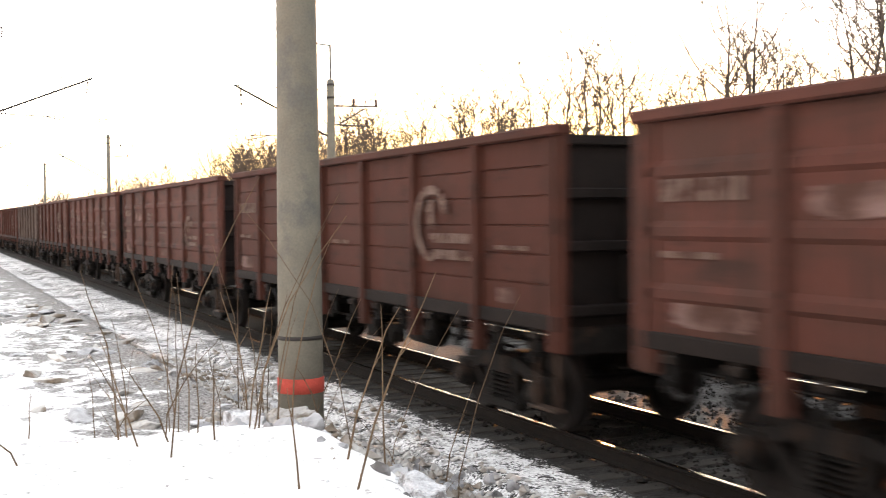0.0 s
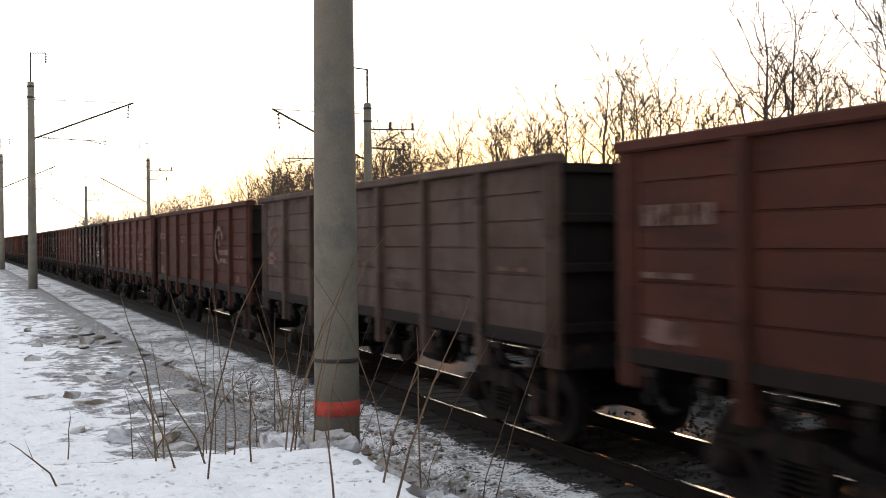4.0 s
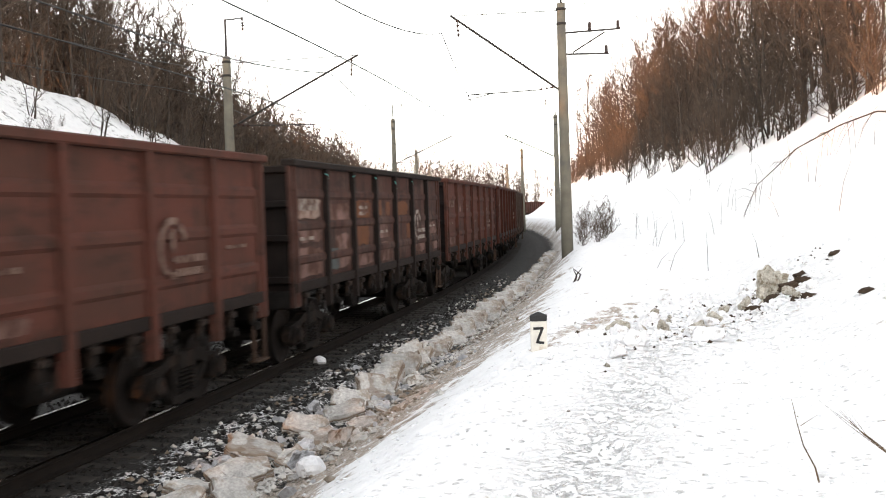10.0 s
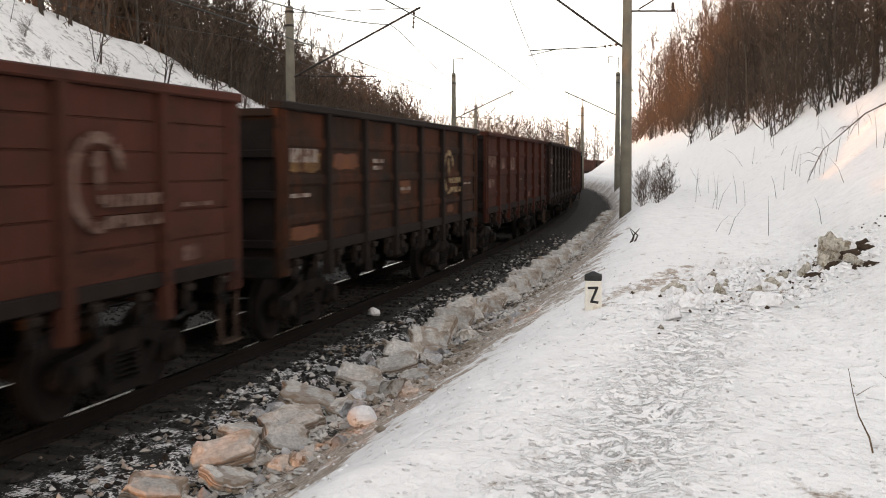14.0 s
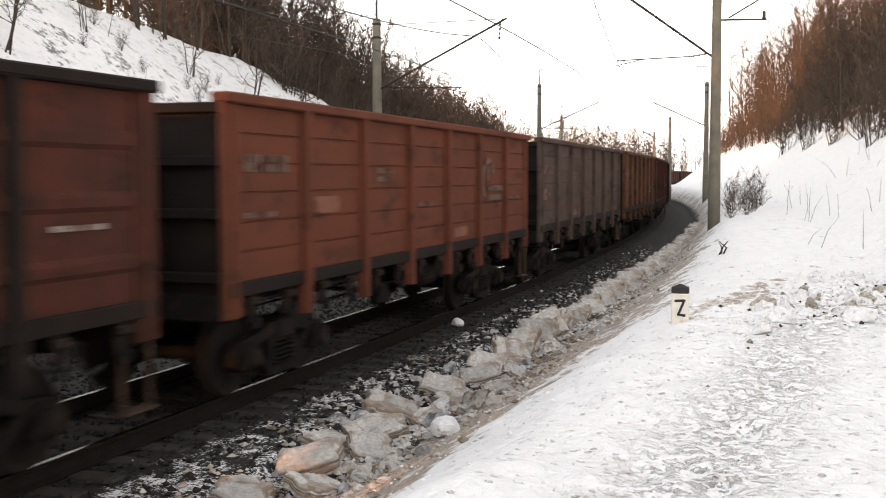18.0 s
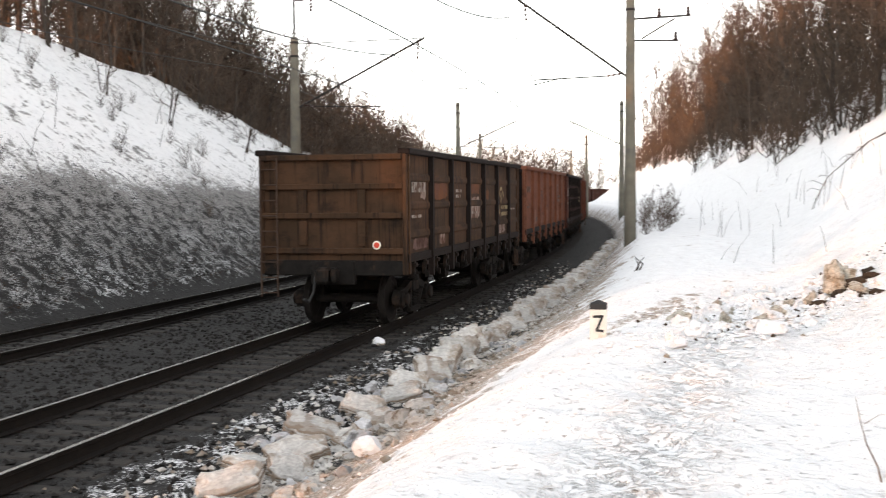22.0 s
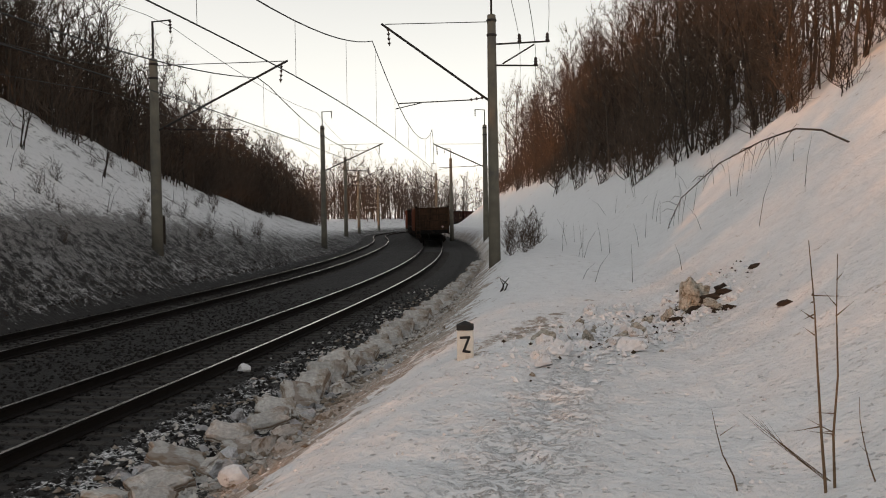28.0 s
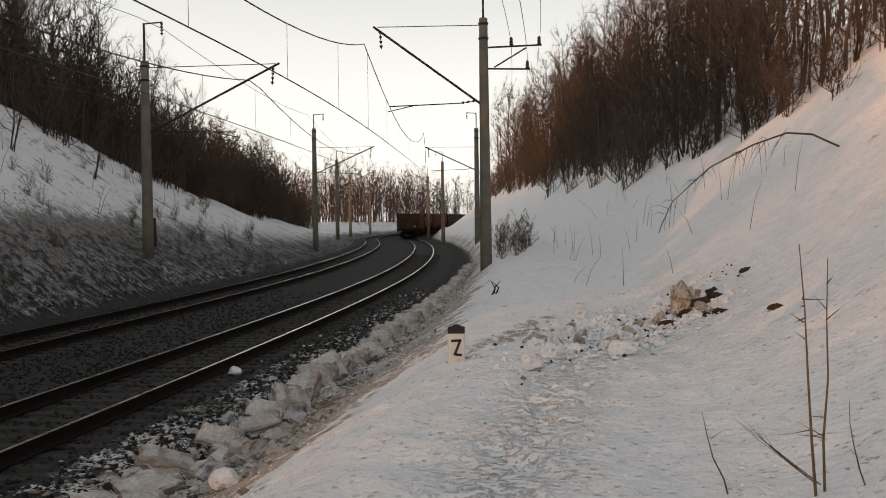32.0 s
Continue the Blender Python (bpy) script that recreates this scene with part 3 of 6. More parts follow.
# ---- rails ----
RAIL_PROFILE = [(-0.075, -0.18), (0.075, -0.18), (0.075, -0.165), (0.012, -0.145), (0.012, -0.045), (0.036, -0.03), (0.036, 0.0), (-0.036, 0.0), (-0.036, -0.03), (-0.012, -0.045), (-0.012, -0.145), (-0.075, -0.165)]


def rail_mesh(off, prof, closed=True):
    ss = np.concatenate([np.arange(-400, -60, 6.0), np.arange(-60, 60, 1.5), np.arange(60, 300, 3.0)])
    V, F = [], []
    k = len(prof)
    for i, s in enumerate(ss):
        for px, pz in prof:
            V.append(at(s, off + px, pz))
        if i:
            for j in range(k if closed else k - 1):
                a, b = (i - 1) * k + j, (i - 1) * k + (j + 1) % k
                F.append((a, b, b + k, a + k))
    return V, F


for name, n0 in (("near_track", 0.0), ("far_track", -SPACING)):
    tr = thing(name, "railway track of polished rails on sooty sleepers", "railway track")
    tr["kind"] = "structure"
    for side in (0.795, -0.795):
        V, F = rail_mesh(n0 + side, RAIL_PROFILE)
        r = part("rail", mesh_of("rail", V, F, RUST), None, tr, "dark rusty steel rail")
        V, F = rail_mesh(n0 + side, [(-0.03, 0.004), (0.03, 0.004)], closed=False)
        part("running_surface", mesh_of("running_surface", V, [f[::-1] for f in F], RAIL), None, r, "bright polished rail head")

# ---- gondola wagons ----
HALF, PITCH = 6.37, 13.92
POSTS = [-6.29 + 12.58 * k / 7 for k in range(8)]


def ring_mesh(r0, r1, a0, a1, depth, seg=28):
    bm = bmesh.new()
    rows = []
    for k in range(seg + 1):
        a = radians(a0 + (a1 - a0) * k / seg)
        rows.append([bm.verts.new((r * math.cos(a), y, r * math.sin(a))) for r, y in ((r0, 0), (r1, 0), (r1, -depth), (r0, -depth))])
    for p, q in zip(rows, rows[1:]):
        for j in range(4):
            bm.faces.new((p[j], p[(j + 1) % 4], q[(j + 1) % 4], q[j]))
    bm.faces.new(rows[0])
    bm.faces.new(list(reversed(rows[-1])))
    return bm


def extrude_x(bm, prof, x0, x1):
    """A bar of the closed section prof, (y, z) pairs, from x0 to x1."""
    a = [bm.verts.new((x0, y, z)) for y, z in prof]
    c = [bm.verts.new((x1, y, z)) for y, z in prof]
    for k in range(len(prof)):
        j = (k + 1) % len(prof)
        bm.faces.new((a[k], a[j], c[j], c[k]))
    bm.faces.new(a)
    bm.faces.new(list(reversed(c)))
    return bm


def side_panel_mesh(ribs, seams):
    """One steel panel between two posts: low pressed ribs, or planks divided by narrow seams."""
    w = 12.58 / 7 - 0.15
    prof = [(-0.025, 1.42)]
    for z in ribs:
        if seams:
            prof += [(-0.025, z - 0.014), (-0.004, z - 0.008), (-0.004, z + 0.008), (-0.025, z + 0.014)]
        else:
            prof += [(-0.025, z - 0.09), (-0.055, z - 0.045), (-0.055, z + 0.035), (-0.025, z + 0.09)]
    prof += [(-0.025, 3.34), (0.03, 3.34), (0.03, 1.42)]
    bm = extrude_x(bmesh.new(), prof, -w / 2, w / 2)
    bmesh.ops.recalc_face_normals(bm, faces=bm.faces)
    return bm


def post_mesh():
    """A hat section post."""
    bm = bmesh.new()
    prof = [(-0.115, 0), (-0.115, -0.015), (-0.08, -0.02), (-0.065, -0.115), (0.065, -0.115), (0.08, -0.02), (0.115, -0.015), (0.115, 0)]
    a = [bm.verts.new((x, y, 0.92)) for x, y in prof]
    c = [bm.verts.new((x, y, 3.36)) for x, y in prof]
    for k in range(8):
        j = (k + 1) % 8
        bm.faces.new((a[k], a[j], c[j], c[k]))
    bm.faces.new(a), bm.faces.new(list(reversed(c)))
    bmesh.ops.recalc_face_normals(bm, faces=bm.faces)
    return bm


def spring(bm, x, y, z0, z1):
    for k in range(6):
        z = z0 + (z1 - z0) * (k + 0.5) / 6
        lathe(bm, [(0.06, z - 0.018), (0.095, z - 0.01), (0.095, z + 0.01), (0.06, z + 0.018)], Matrix.Translation((x, y, 0)), 10)


def wheelset_mesh():
    bm = bmesh.new()
    turn = Matrix.Rotation(math.pi / 2, 4, "X")
    rod(bm, (0, -1.0, 0), (0, 1.0, 0), 0.085, seg=10)
    for sgn in (-1, 1):
        m = Matrix.Translation((0, 0.795 * sgn, 0)) @ turn @ Matrix.Diagonal((1, 1, sgn, 1))
        lathe(bm, [(0.12, -0.07), (0.16, -0.05), (0.40, -0.03), (0.46, -0.06), (0.478, -0.055), (0.482, 0.05), (0.505, 0.06), (0.505, 0.085), (0.40, 0.085), (0.36, 0.02), (0.15, 0.06), (0.1, 0.07)], m, 26)
    bmesh.ops.recalc_face_normals(bm, faces=bm.faces)
    return bm


def side_frame_mesh():
    """Cast bogie side frame: a bowed beam over two axle boxes with a spring opening."""
    bm = bmesh.new()
    top_ = [(-1.22, 0.50), (-1.12, 0.66), (-0.72, 0.70), (-0.35, 0.80), (0.35, 0.80), (0.72, 0.70), (1.12, 0.66), (1.22, 0.50)]
    bot = [(-1.22, 0.40), (-1.08, 0.58), (-0.72, 0.56), (-0.35, 0.66), (0.35, 0.66), (0.72, 0.56), (1.08, 0.58), (1.22, 0.40)]
    rows = [[bm.verts.new((x, y, z)) for (x, z), y in ((a, -0.075), (a, 0.075), (b, 0.075), (b, -0.075))] for a, b in zip(top_, bot)]
    for p, q in zip(rows, rows[1:]):
        for j in range(4):
            bm.faces.new((p[j], p[(j + 1) % 4], q[(j + 1) % 4], q[j]))
    bm.faces.new(rows[0])
    bm.faces.new(list(reversed(rows[-1])))
    for sgn in (-1, 1):
        box(bm, 0.30 * sgn - 0.05, 0.30 * sgn + 0.05, -0.075, 0.075, 0.22, 0.68)
        rod(bm, (0.34 * sgn, 0, 0.20), (0.74 * sgn, 0, 0.60), 0.065, seg=6)
    box(bm, -0.40, 0.40, -0.085, 0.085, 0.16, 0.26)
    bmesh.ops.recalc_face_normals(bm, faces=bm.faces)
    return bm


def axle_box_mesh():
    bm = boxes((-0.16, 0.16, -0.14, 0.10, -0.17, 0.17), bevel=0.04)
    lathe(bm, [(0.135, 0.0), (0.135, 0.05), (0.11, 0.07), (0.05, 0.075)], Matrix.Translation((0, -0.13, 0)) @ Matrix.Rotation(math.pi / 2, 4, "X"), 14)
    return bm


def to_mesh(name, bm, mat, smooth_=False):
    me = bpy.data.meshes.new(name)
    bm.to_mesh(me)
    bm.free()
    me.materials.append(mat)
    if smooth_:
        me.shade_smooth()
    return me


M_WHEELSET = to_mesh("wheelset", wheelset_mesh(), WHEEL)
M_FRAME = to_mesh("side_frame", side_frame_mesh(), UNDER)
M_AXLEBOX = to_mesh("axle_box", axle_box_mesh(), UNDER)
sb = bmesh.new()
for dx in (-0.13, 0.13):
    spring(sb, dx, -0.05, 0.26, 0.60)
    spring(sb, dx, 0.14, 0.26, 0.60)
M_SPRING = to_mesh("spring_nest", sb, UNDER)
M_BOLSTER = to_mesh("bogie", boxes((-0.22, 0.22, -1.12, 1.12, 0.58, 0.82), (-0.30, 0.30, -0.55, 0.55, 0.80, 0.93), bevel=0.02), UNDER)
M_BEAM = to_mesh("brake_beam", boxes((-0.06, 0.06, -0.9, 0.9, 0.42, 0.54), bevel=0.02), UNDER)
M_SHOE = to_mesh("brake_shoe", boxes((-0.05, 0.05, -0.09, 0.09, -0.17, 0.17), (-0.09, -0.03, -0.04, 0.04, 0.0, 0.36), bevel=0.015), UNDER)
M_HOOK = to_mesh("hatch_latch", boxes((-0.05, 0.05, -0.05, 0.03, -0.30, 0.06), (-0.08, 0.08, -0.09, 0.0, -0.10, -0.02), (-0.035, 0.035, -0.11, -0.03, -0.36, -0.24), bevel=0.012), UNDER)
M_HATCH = to_mesh("hatch_lid", boxes((-0.84, 0.84, -0.66, 0.62, -0.03, 0.0), (-0.80, -0.70, -0.6, 0.6, -0.08, -0.03), (0.70, 0.80, -0.6, 0.6, -0.08, -0.03), (-0.05, 0.05, -0.6, 0.6, -0.08, -0.03)), UNDER)
cb = boxes((-0.55, 0.12, -0.13, 0.13, 0.92, 1.18), bevel=0.03)
box(cb, 0.10, 0.46, -0.20, 0.06, 0.90, 1.20, 0.05)
box(cb, 0.12, 0.42, 0.10, 0.20, 0.92, 1.18, 0.04)
M_COUPLER = to_mesh("coupler", cb, UNDER)
ab = bmesh.new()
lathe(ab, [(0.10, -0.42), (0.19, -0.38), (0.20, 0.38), (0.10, 0.42)], Matrix.Rotation(math.pi / 2, 4, "Y"), 16)
M_TANK = to_mesh("air_reservoir", ab, UNDER, True)
HOSE = rods(((0, 0, 1.0), (0.22, 0.05, 0.72), 0.028), ((0.22, 0.05, 0.72), (0.42, 0.02, 0.55), 0.028), ((0.42, 0.02, 0.55), (0.62, 0, 0.62), 0.028))
M_HOSE = to_mesh("brake_hose", HOSE, BLACK)


def bogie(parent, x):
    b = part("bogie", M_BOLSTER, None, parent, "black cast bogie with two wheelsets", pose(x, 0, 0))
    for k in (-0.56, 0.56):
        part("brake_beam", M_BEAM, None, b, "", pose(k, 0, 0))
    for k in (-0.925, 0.925):
        part("wheelset", M_WHEELSET, None, b, "steel wheelset with worn treads", pose(k, 0, 0.48))
        for sgn in (-1, 1):
            part("axle_box", M_AXLEBOX, None, b, "", pose(k, 1.02 * sgn, 0.48, 0, 0, 0 if sgn < 0 else 180))
            part("brake_shoe", M_SHOE, None, b, "", pose(k * 0.43, 0.795 * sgn, 0.50, 0, 0, 0 if k < 0 else 180))
    for sgn in (-1, 1):
        part("side_frame", M_FRAME, None, b, "", pose(0, 1.02 * sgn, 0))
        part("spring_nest", M_SPRING, None, b, "", pose(0, 1.02 * sgn, 0, 0, 0, 0 if sgn < 0 else 180), "stuff")
    return b


def mark(parent, x, y, z, mat, scale=1.0, half=False):
    """The operator's ring mark with its two lines of lettering as plain bars."""
    part("ring_mark", ring_mesh(0.40 * scale, 0.52 * scale, 62, 275, 0.006), mat, parent, "pale broken ring painted on the side", pose(x, y, z))
    part("ring_mark", ring_mesh(0.40 * scale, 0.52 * scale, 15, 52, 0.006), mat, parent, "pale broken ring painted on the side", pose(x, y, z))
    bm = boxes((-0.05 * scale, 0.06 * scale, -0.006, 0, -0.08 * scale, 0.32 * scale), (-0.13 * scale, -0.05 * scale, -0.006, 0, 0.16 * scale, 0.26 * scale), (-0.02 * scale, 0.07 * scale, -0.006, 0, -0.22 * scale, -0.13 * scale))
    part("figure_bar", bm, mat, parent, "", pose(x, y, z), "stuff")
    if not half:
        for row, zz in enumerate((-0.20, -0.42)):
            bm = bmesh.new()
            for k in range(8):
                xx = (0.10 + 0.142 * k) * scale
                box(bm, xx, xx + 0.100 * scale, -0.006, 0, (zz - 0.06) * scale, (zz + 0.07) * scale)
            part("lettering", bm, mat, parent, "pale painted lettering bars", pose(x, y, z), "stuff")


def bars(parent, x, y, z, count, h, mat, w=0.09, gap=0.05, turn=0):
    bm = bmesh.new()
    for k in range(count):
        box(bm, k * (w + gap), k * (w + gap) + w, -0.006, 0, 0, h)
    part("stencil", bm, mat, parent, "stencilled number bars", pose(x, y, z, 0, 0, turn), "stuff")


def wagon(paint, label, mark_mat=None, patches=(), ribs=(1.80, 2.36, 2.90), numbers=True, mark_half=False, mark_z=2.20, mark_size=0.73, seams=False, own_posts=False, own_ends=False):
    mat = PAINT[paint]
    if seams:
        ribs = (1.76, 2.08, 2.40, 2.72, 3.04)
    # ends facing a gap take its shade as colour, unless own_ends
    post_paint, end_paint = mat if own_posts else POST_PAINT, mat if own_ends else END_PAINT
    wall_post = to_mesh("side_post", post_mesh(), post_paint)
    w = thing("gondola_wagon", label, "railway wagon", "wagons of the freight train")
    panel = to_mesh("side_panel", side_panel_mesh(ribs, seams), mat)
    for sgn, turn in ((-1, 0), (1, 180)):
        for k in range(7):
            part("side_panel", panel, None, w, "", pose((POSTS[k] + POSTS[k + 1]) / 2, 1.44 * sgn, 0, 0, 0, turn))
        for k in range(1, 7):
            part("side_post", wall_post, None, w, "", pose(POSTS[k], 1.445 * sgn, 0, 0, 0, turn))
    corner = to_mesh("corner_post", boxes((-0.17, 0.17, -0.055, 0.03, 1.05, 3.36), (-0.05, 0.05, -0.085, -0.05, 1.05, 3.36), bevel=0.012), mat)
    for sgn, turn in ((-1, 0), (1, 180)):
        for x in (-6.20, 6.20):
            part("corner_post", corner, None, w, "", pose(x, 1.44 * sgn, 0, 0, 0, turn))
    for sgn in (-1, 1):
        part("top_rail", boxes((-HALF - 0.01, HALF + 0.01, 1.45 * sgn - 0.12, 1.45 * sgn + 0.12, 3.345, 3.46), bevel=0.02), post_paint, w, "bent steel top rail")
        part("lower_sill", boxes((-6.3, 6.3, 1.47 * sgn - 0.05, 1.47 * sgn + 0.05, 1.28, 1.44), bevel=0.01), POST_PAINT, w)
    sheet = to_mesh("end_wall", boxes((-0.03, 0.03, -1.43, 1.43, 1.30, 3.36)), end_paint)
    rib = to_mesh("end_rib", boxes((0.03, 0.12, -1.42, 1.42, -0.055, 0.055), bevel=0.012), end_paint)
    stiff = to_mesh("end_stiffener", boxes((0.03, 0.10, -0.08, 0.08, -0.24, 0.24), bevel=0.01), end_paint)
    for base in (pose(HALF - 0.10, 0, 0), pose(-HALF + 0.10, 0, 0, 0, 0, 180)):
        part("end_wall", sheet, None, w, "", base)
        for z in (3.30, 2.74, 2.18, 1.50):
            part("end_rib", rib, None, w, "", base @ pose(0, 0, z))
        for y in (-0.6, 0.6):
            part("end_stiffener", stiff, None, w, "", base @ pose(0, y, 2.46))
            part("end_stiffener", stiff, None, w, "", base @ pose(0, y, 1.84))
    me = to_mesh("end_beam", boxes((-0.12, 0.12, -1.45, 1.45, 1.02, 1.32), (0.0, 0.16, -0.45, 0.45, 0.85, 1.30), bevel=0.02), UNDER)
    part("end_beam", me, None, w, "", pose(HALF - 0.16, 0, 0))
    part("end_beam", me, None, w, "", pose(-HALF + 0.16, 0, 0, 0, 0, 180))
    part("floor", boxes((-6.2, 6.2, -1.40, 1.40, 1.36, 1.41)), UNDER, w, "dark hatch floor")
    part("centre_sill", boxes((-6.2, 6.2, -0.22, 0.22, 0.98, 1.36)), UNDER, w)
    for k in range(7):
        x = (POSTS[k] + POSTS[k + 1]) / 2
        for sgn, turn in ((-1, 0), (1, 180)):
            part("hatch_lid", M_HATCH, None, w, "", pose(x, 0.76 * sgn, 1.35, 0, 0, turn))
            for dx in (-0.42, 0.42):
                part("hatch_latch", M_HOOK, None, w, "", pose(x + dx, 1.46 * sgn, 1.27, 0, 0, turn))
    bogie(w, -4.325), bogie(w, 4.325)
    part("coupler", M_COUPLER, None, w, "", pose(HALF, 0, 0)), part("coupler", M_COUPLER, None, w, "", pose(-HALF, 0, 0, 0, 0, 180))
    part("brake_hose", M_HOSE, None, w, "", pose(HALF, -0.35, 0))
    part("brake_hose", M_HOSE, None, w, "", pose(-HALF, 0.35, 0, 0, 0, 180))
    part("air_reservoir", M_TANK, None, w, "", pose(1.55, -0.75, 0.82))
    part("brake_cylinder", rods(((-0.5, 0, 0), (0.2, 0, 0), 0.17), ((0.2, 0, 0), (0.9, 0, 0), 0.03), seg=12), UNDER, w, "", pose(-0.3, 0.5, 0.85))
    part("brake_rod", rods(((-3.6, -0.45, 0.72), (3.6, -0.45, 0.78), 0.022), ((-3.6, 0.3, 0.70), (3.6, 0.3, 0.76), 0.022)), UNDER, w)
    part("brake_lever", boxes((-0.06, 0.06, -0.85, 0.6, -0.03, 0.03), (-0.05, 0.35, -0.85, -0.70, -0.22, 0.10), (0.5, 0.75, -0.72, -0.5, -0.28, 0.02), bevel=0.01), UNDER, w, "", pose(-0.6, 0, 0.78))
    lad = bmesh.new()
    for y in (-0.17, 0.17):
        rod(lad, (0, y, 0.6), (0, y, 3.3), 0.02)
    for k in range(9):
        rod(lad, (0, -0.17, 0.68 + 0.3 * k), (0, 0.17, 0.68 + 0.3 * k), 0.014)
    me = to_mesh("ladder", lad, OLDSTEEL)
    part("ladder", me, None, w, "thin steel end ladder", pose(-HALF - 0.03, 1.28, 0), "stuff")
    stp = part("step", boxes((-0.22, 0.22, -0.10, 0.05, 0.42, 0.45), bevel=0.005), OLDSTEEL, w, "", pose(HALF - 0.35, -1.44, 0))
    for x in (-0.205, 0.205):
        part("hanger", boxes((x - 0.015, x + 0.015, -0.06, 0.0, 0.45, 1.2), bevel=0.005), OLDSTEEL, stp)
    yy = -1.472
    for k, z0, z1, a, b, m2 in patches:
        x0, x1 = POSTS[k] + 0.12 + a * 1.55, POSTS[k] + 0.12 + b * 1.55
        part("paint_patch", patch_mesh(x0, x1, z0, z1, k), m2, w, "faded repainted patch", pose(0, yy + 0.003, 0))
    if mark_mat:
        mark(w, (POSTS[5] + POSTS[6]) / 2 - 0.33, yy - 0.048, mark_z, mark_mat, mark_size, mark_half)
    if numbers:
        ink = FAINT if own_posts else WHITE
        bars(w, POSTS[0] + 0.35, yy - 0.01, 2.62, 8, 0.20, ink, 0.09, 0.045)
        bars(w, POSTS[0] + 0.35, yy - 0.01, 2.12, 5, 0.06, ink, 0.12, 0.03)
        bars(w, POSTS[2] + 0.55, yy - 0.01, 2.62, 4, 0.07, ink, 0.12, 0.03)
        bars(w, POSTS[2] + 0.55, yy - 0.01, 2.50, 3, 0.07, ink, 0.14, 0.03)
        bars(w, POSTS[3] + 0.45, yy - 0.01, 2.10, 5, 0.06, ink, 0.10, 0.03)
        bars(w, POSTS[6] + 0.45, yy - 0.01, 2.12, 5, 0.05, ink, 0.11, 0.03)
    return w


def patch_mesh(x0, x1, z0, z1, seed):
    """A thin coat of paint with a ragged outline."""
    rng = random.Random(seed * 7 + int(z0 * 100))
    bm = bmesh.new()
    ring = []
    for k in range(40):
        a = 6.28319 * k / 40
        cx, cz = math.copysign(abs(math.cos(a)) ** 0.35, math.cos(a)), math.copysign(abs(math.sin(a)) ** 0.35, math.sin(a))
        ring.append(((x0 + x1) / 2 + cx * (x1 - x0) / 2 * rng.uniform(0.80, 1.0), (z0 + z1) / 2 + cz * (z1 - z0) / 2 * rng.uniform(0.72, 1.0)))
    vs = [bm.verts.new((x, -0.004, z)) for x, z in ring]
    bk = [bm.verts.new((x, 0.0, z)) for x, z in ring]
    bm.faces.new(vs)
    for k in range(40):
        bm.faces.new((vs[k], bk[k], bk[(k + 1) % 40], vs[(k + 1) % 40]))
    bmesh.ops.recalc_face_normals(bm, faces=bm.faces)
    return bm


FAINT = material("faint_lettering", (0.15, 0.105, 0.085), 0.85, spread=0.2, size=9, second=(0.06, 0.03, 0.022), second_amount=0.6)
PALE = material("pinkish_primer_patch", (0.15, 0.095, 0.082), 0.85, spread=0.2, size=3, second=(0.06, 0.03, 0.022), second_amount=0.75)
OCHRE = material("orange_ochre_patch", (0.115, 0.05, 0.025), 0.85, spread=0.25, size=3, second=(0.10, 0.045, 0.03), second_amount=0.5)
SALMON = material("pale_salmon_patch", (0.185, 0.090, 0.060), 0.85, spread=0.2, size=3, second=(0.14, 0.056, 0.034), second_amount=0.5)
GILT = material("yellowish_patch", (0.16, 0.10, 0.045), 0.85, spread=0.25, size=5, second=(0.05, 0.02, 0.01), second_amount=0.6)
TEALGREY = material("grey_green_patch", (0.07, 0.082, 0.082), 0.85, spread=0.2, size=4)
LATE = material("whitish_chalk_patch", (0.26, 0.20, 0.17), 0.85, spread=0.2, size=4, second=(0.09, 0.045, 0.03), second_amount=0.7)

DIRTY = [(0, 1.48, 2.02, 0, 1, PALE), (0, 2.45, 2.85, 0, 0.95, LATE), (0, 2.06, 2.4, 0.1, 1, PALE), (1, 1.50, 2.2, 0.3, 1, PALE), (1, 1.48, 1.95, 0.0, 0.5, TEALGREY), (1, 2.35, 2.78, 0, 1, PALE),
         (2, 1.48, 1.74, 0, 1, PALE), (2, 1.88, 2.34, 0.05, 0.8, OCHRE), (2, 2.42, 2.82, 0.0, 0.95, OCHRE), (2, 2.52, 2.78, 0.3, 0.8, PALE), (3, 1.46, 1.92, 0, 1, PALE), (3, 1.98, 2.14, 0, 1, PALE), (3, 2.12, 2.30, 0.2, 0.7, PALE),
         (3, 2.44, 2.84, 0.1, 0.35, OCHRE), (3, 2.44, 2.80, 0.6, 0.85, OCHRE), (4, 1.88, 2.28, 0.75, 1, OCHRE), (4, 2.44, 2.80, 0.0, 0.9, OCHRE), (5, 1.50, 1.80, 0.0, 1, PALE), (5, 2.0, 2.2, 0.8, 1, PALE), (6, 1.90, 2.26, 0.0, 0.9, PALE), (6, 1.5, 1.72, 0.4, 1, PALE)]
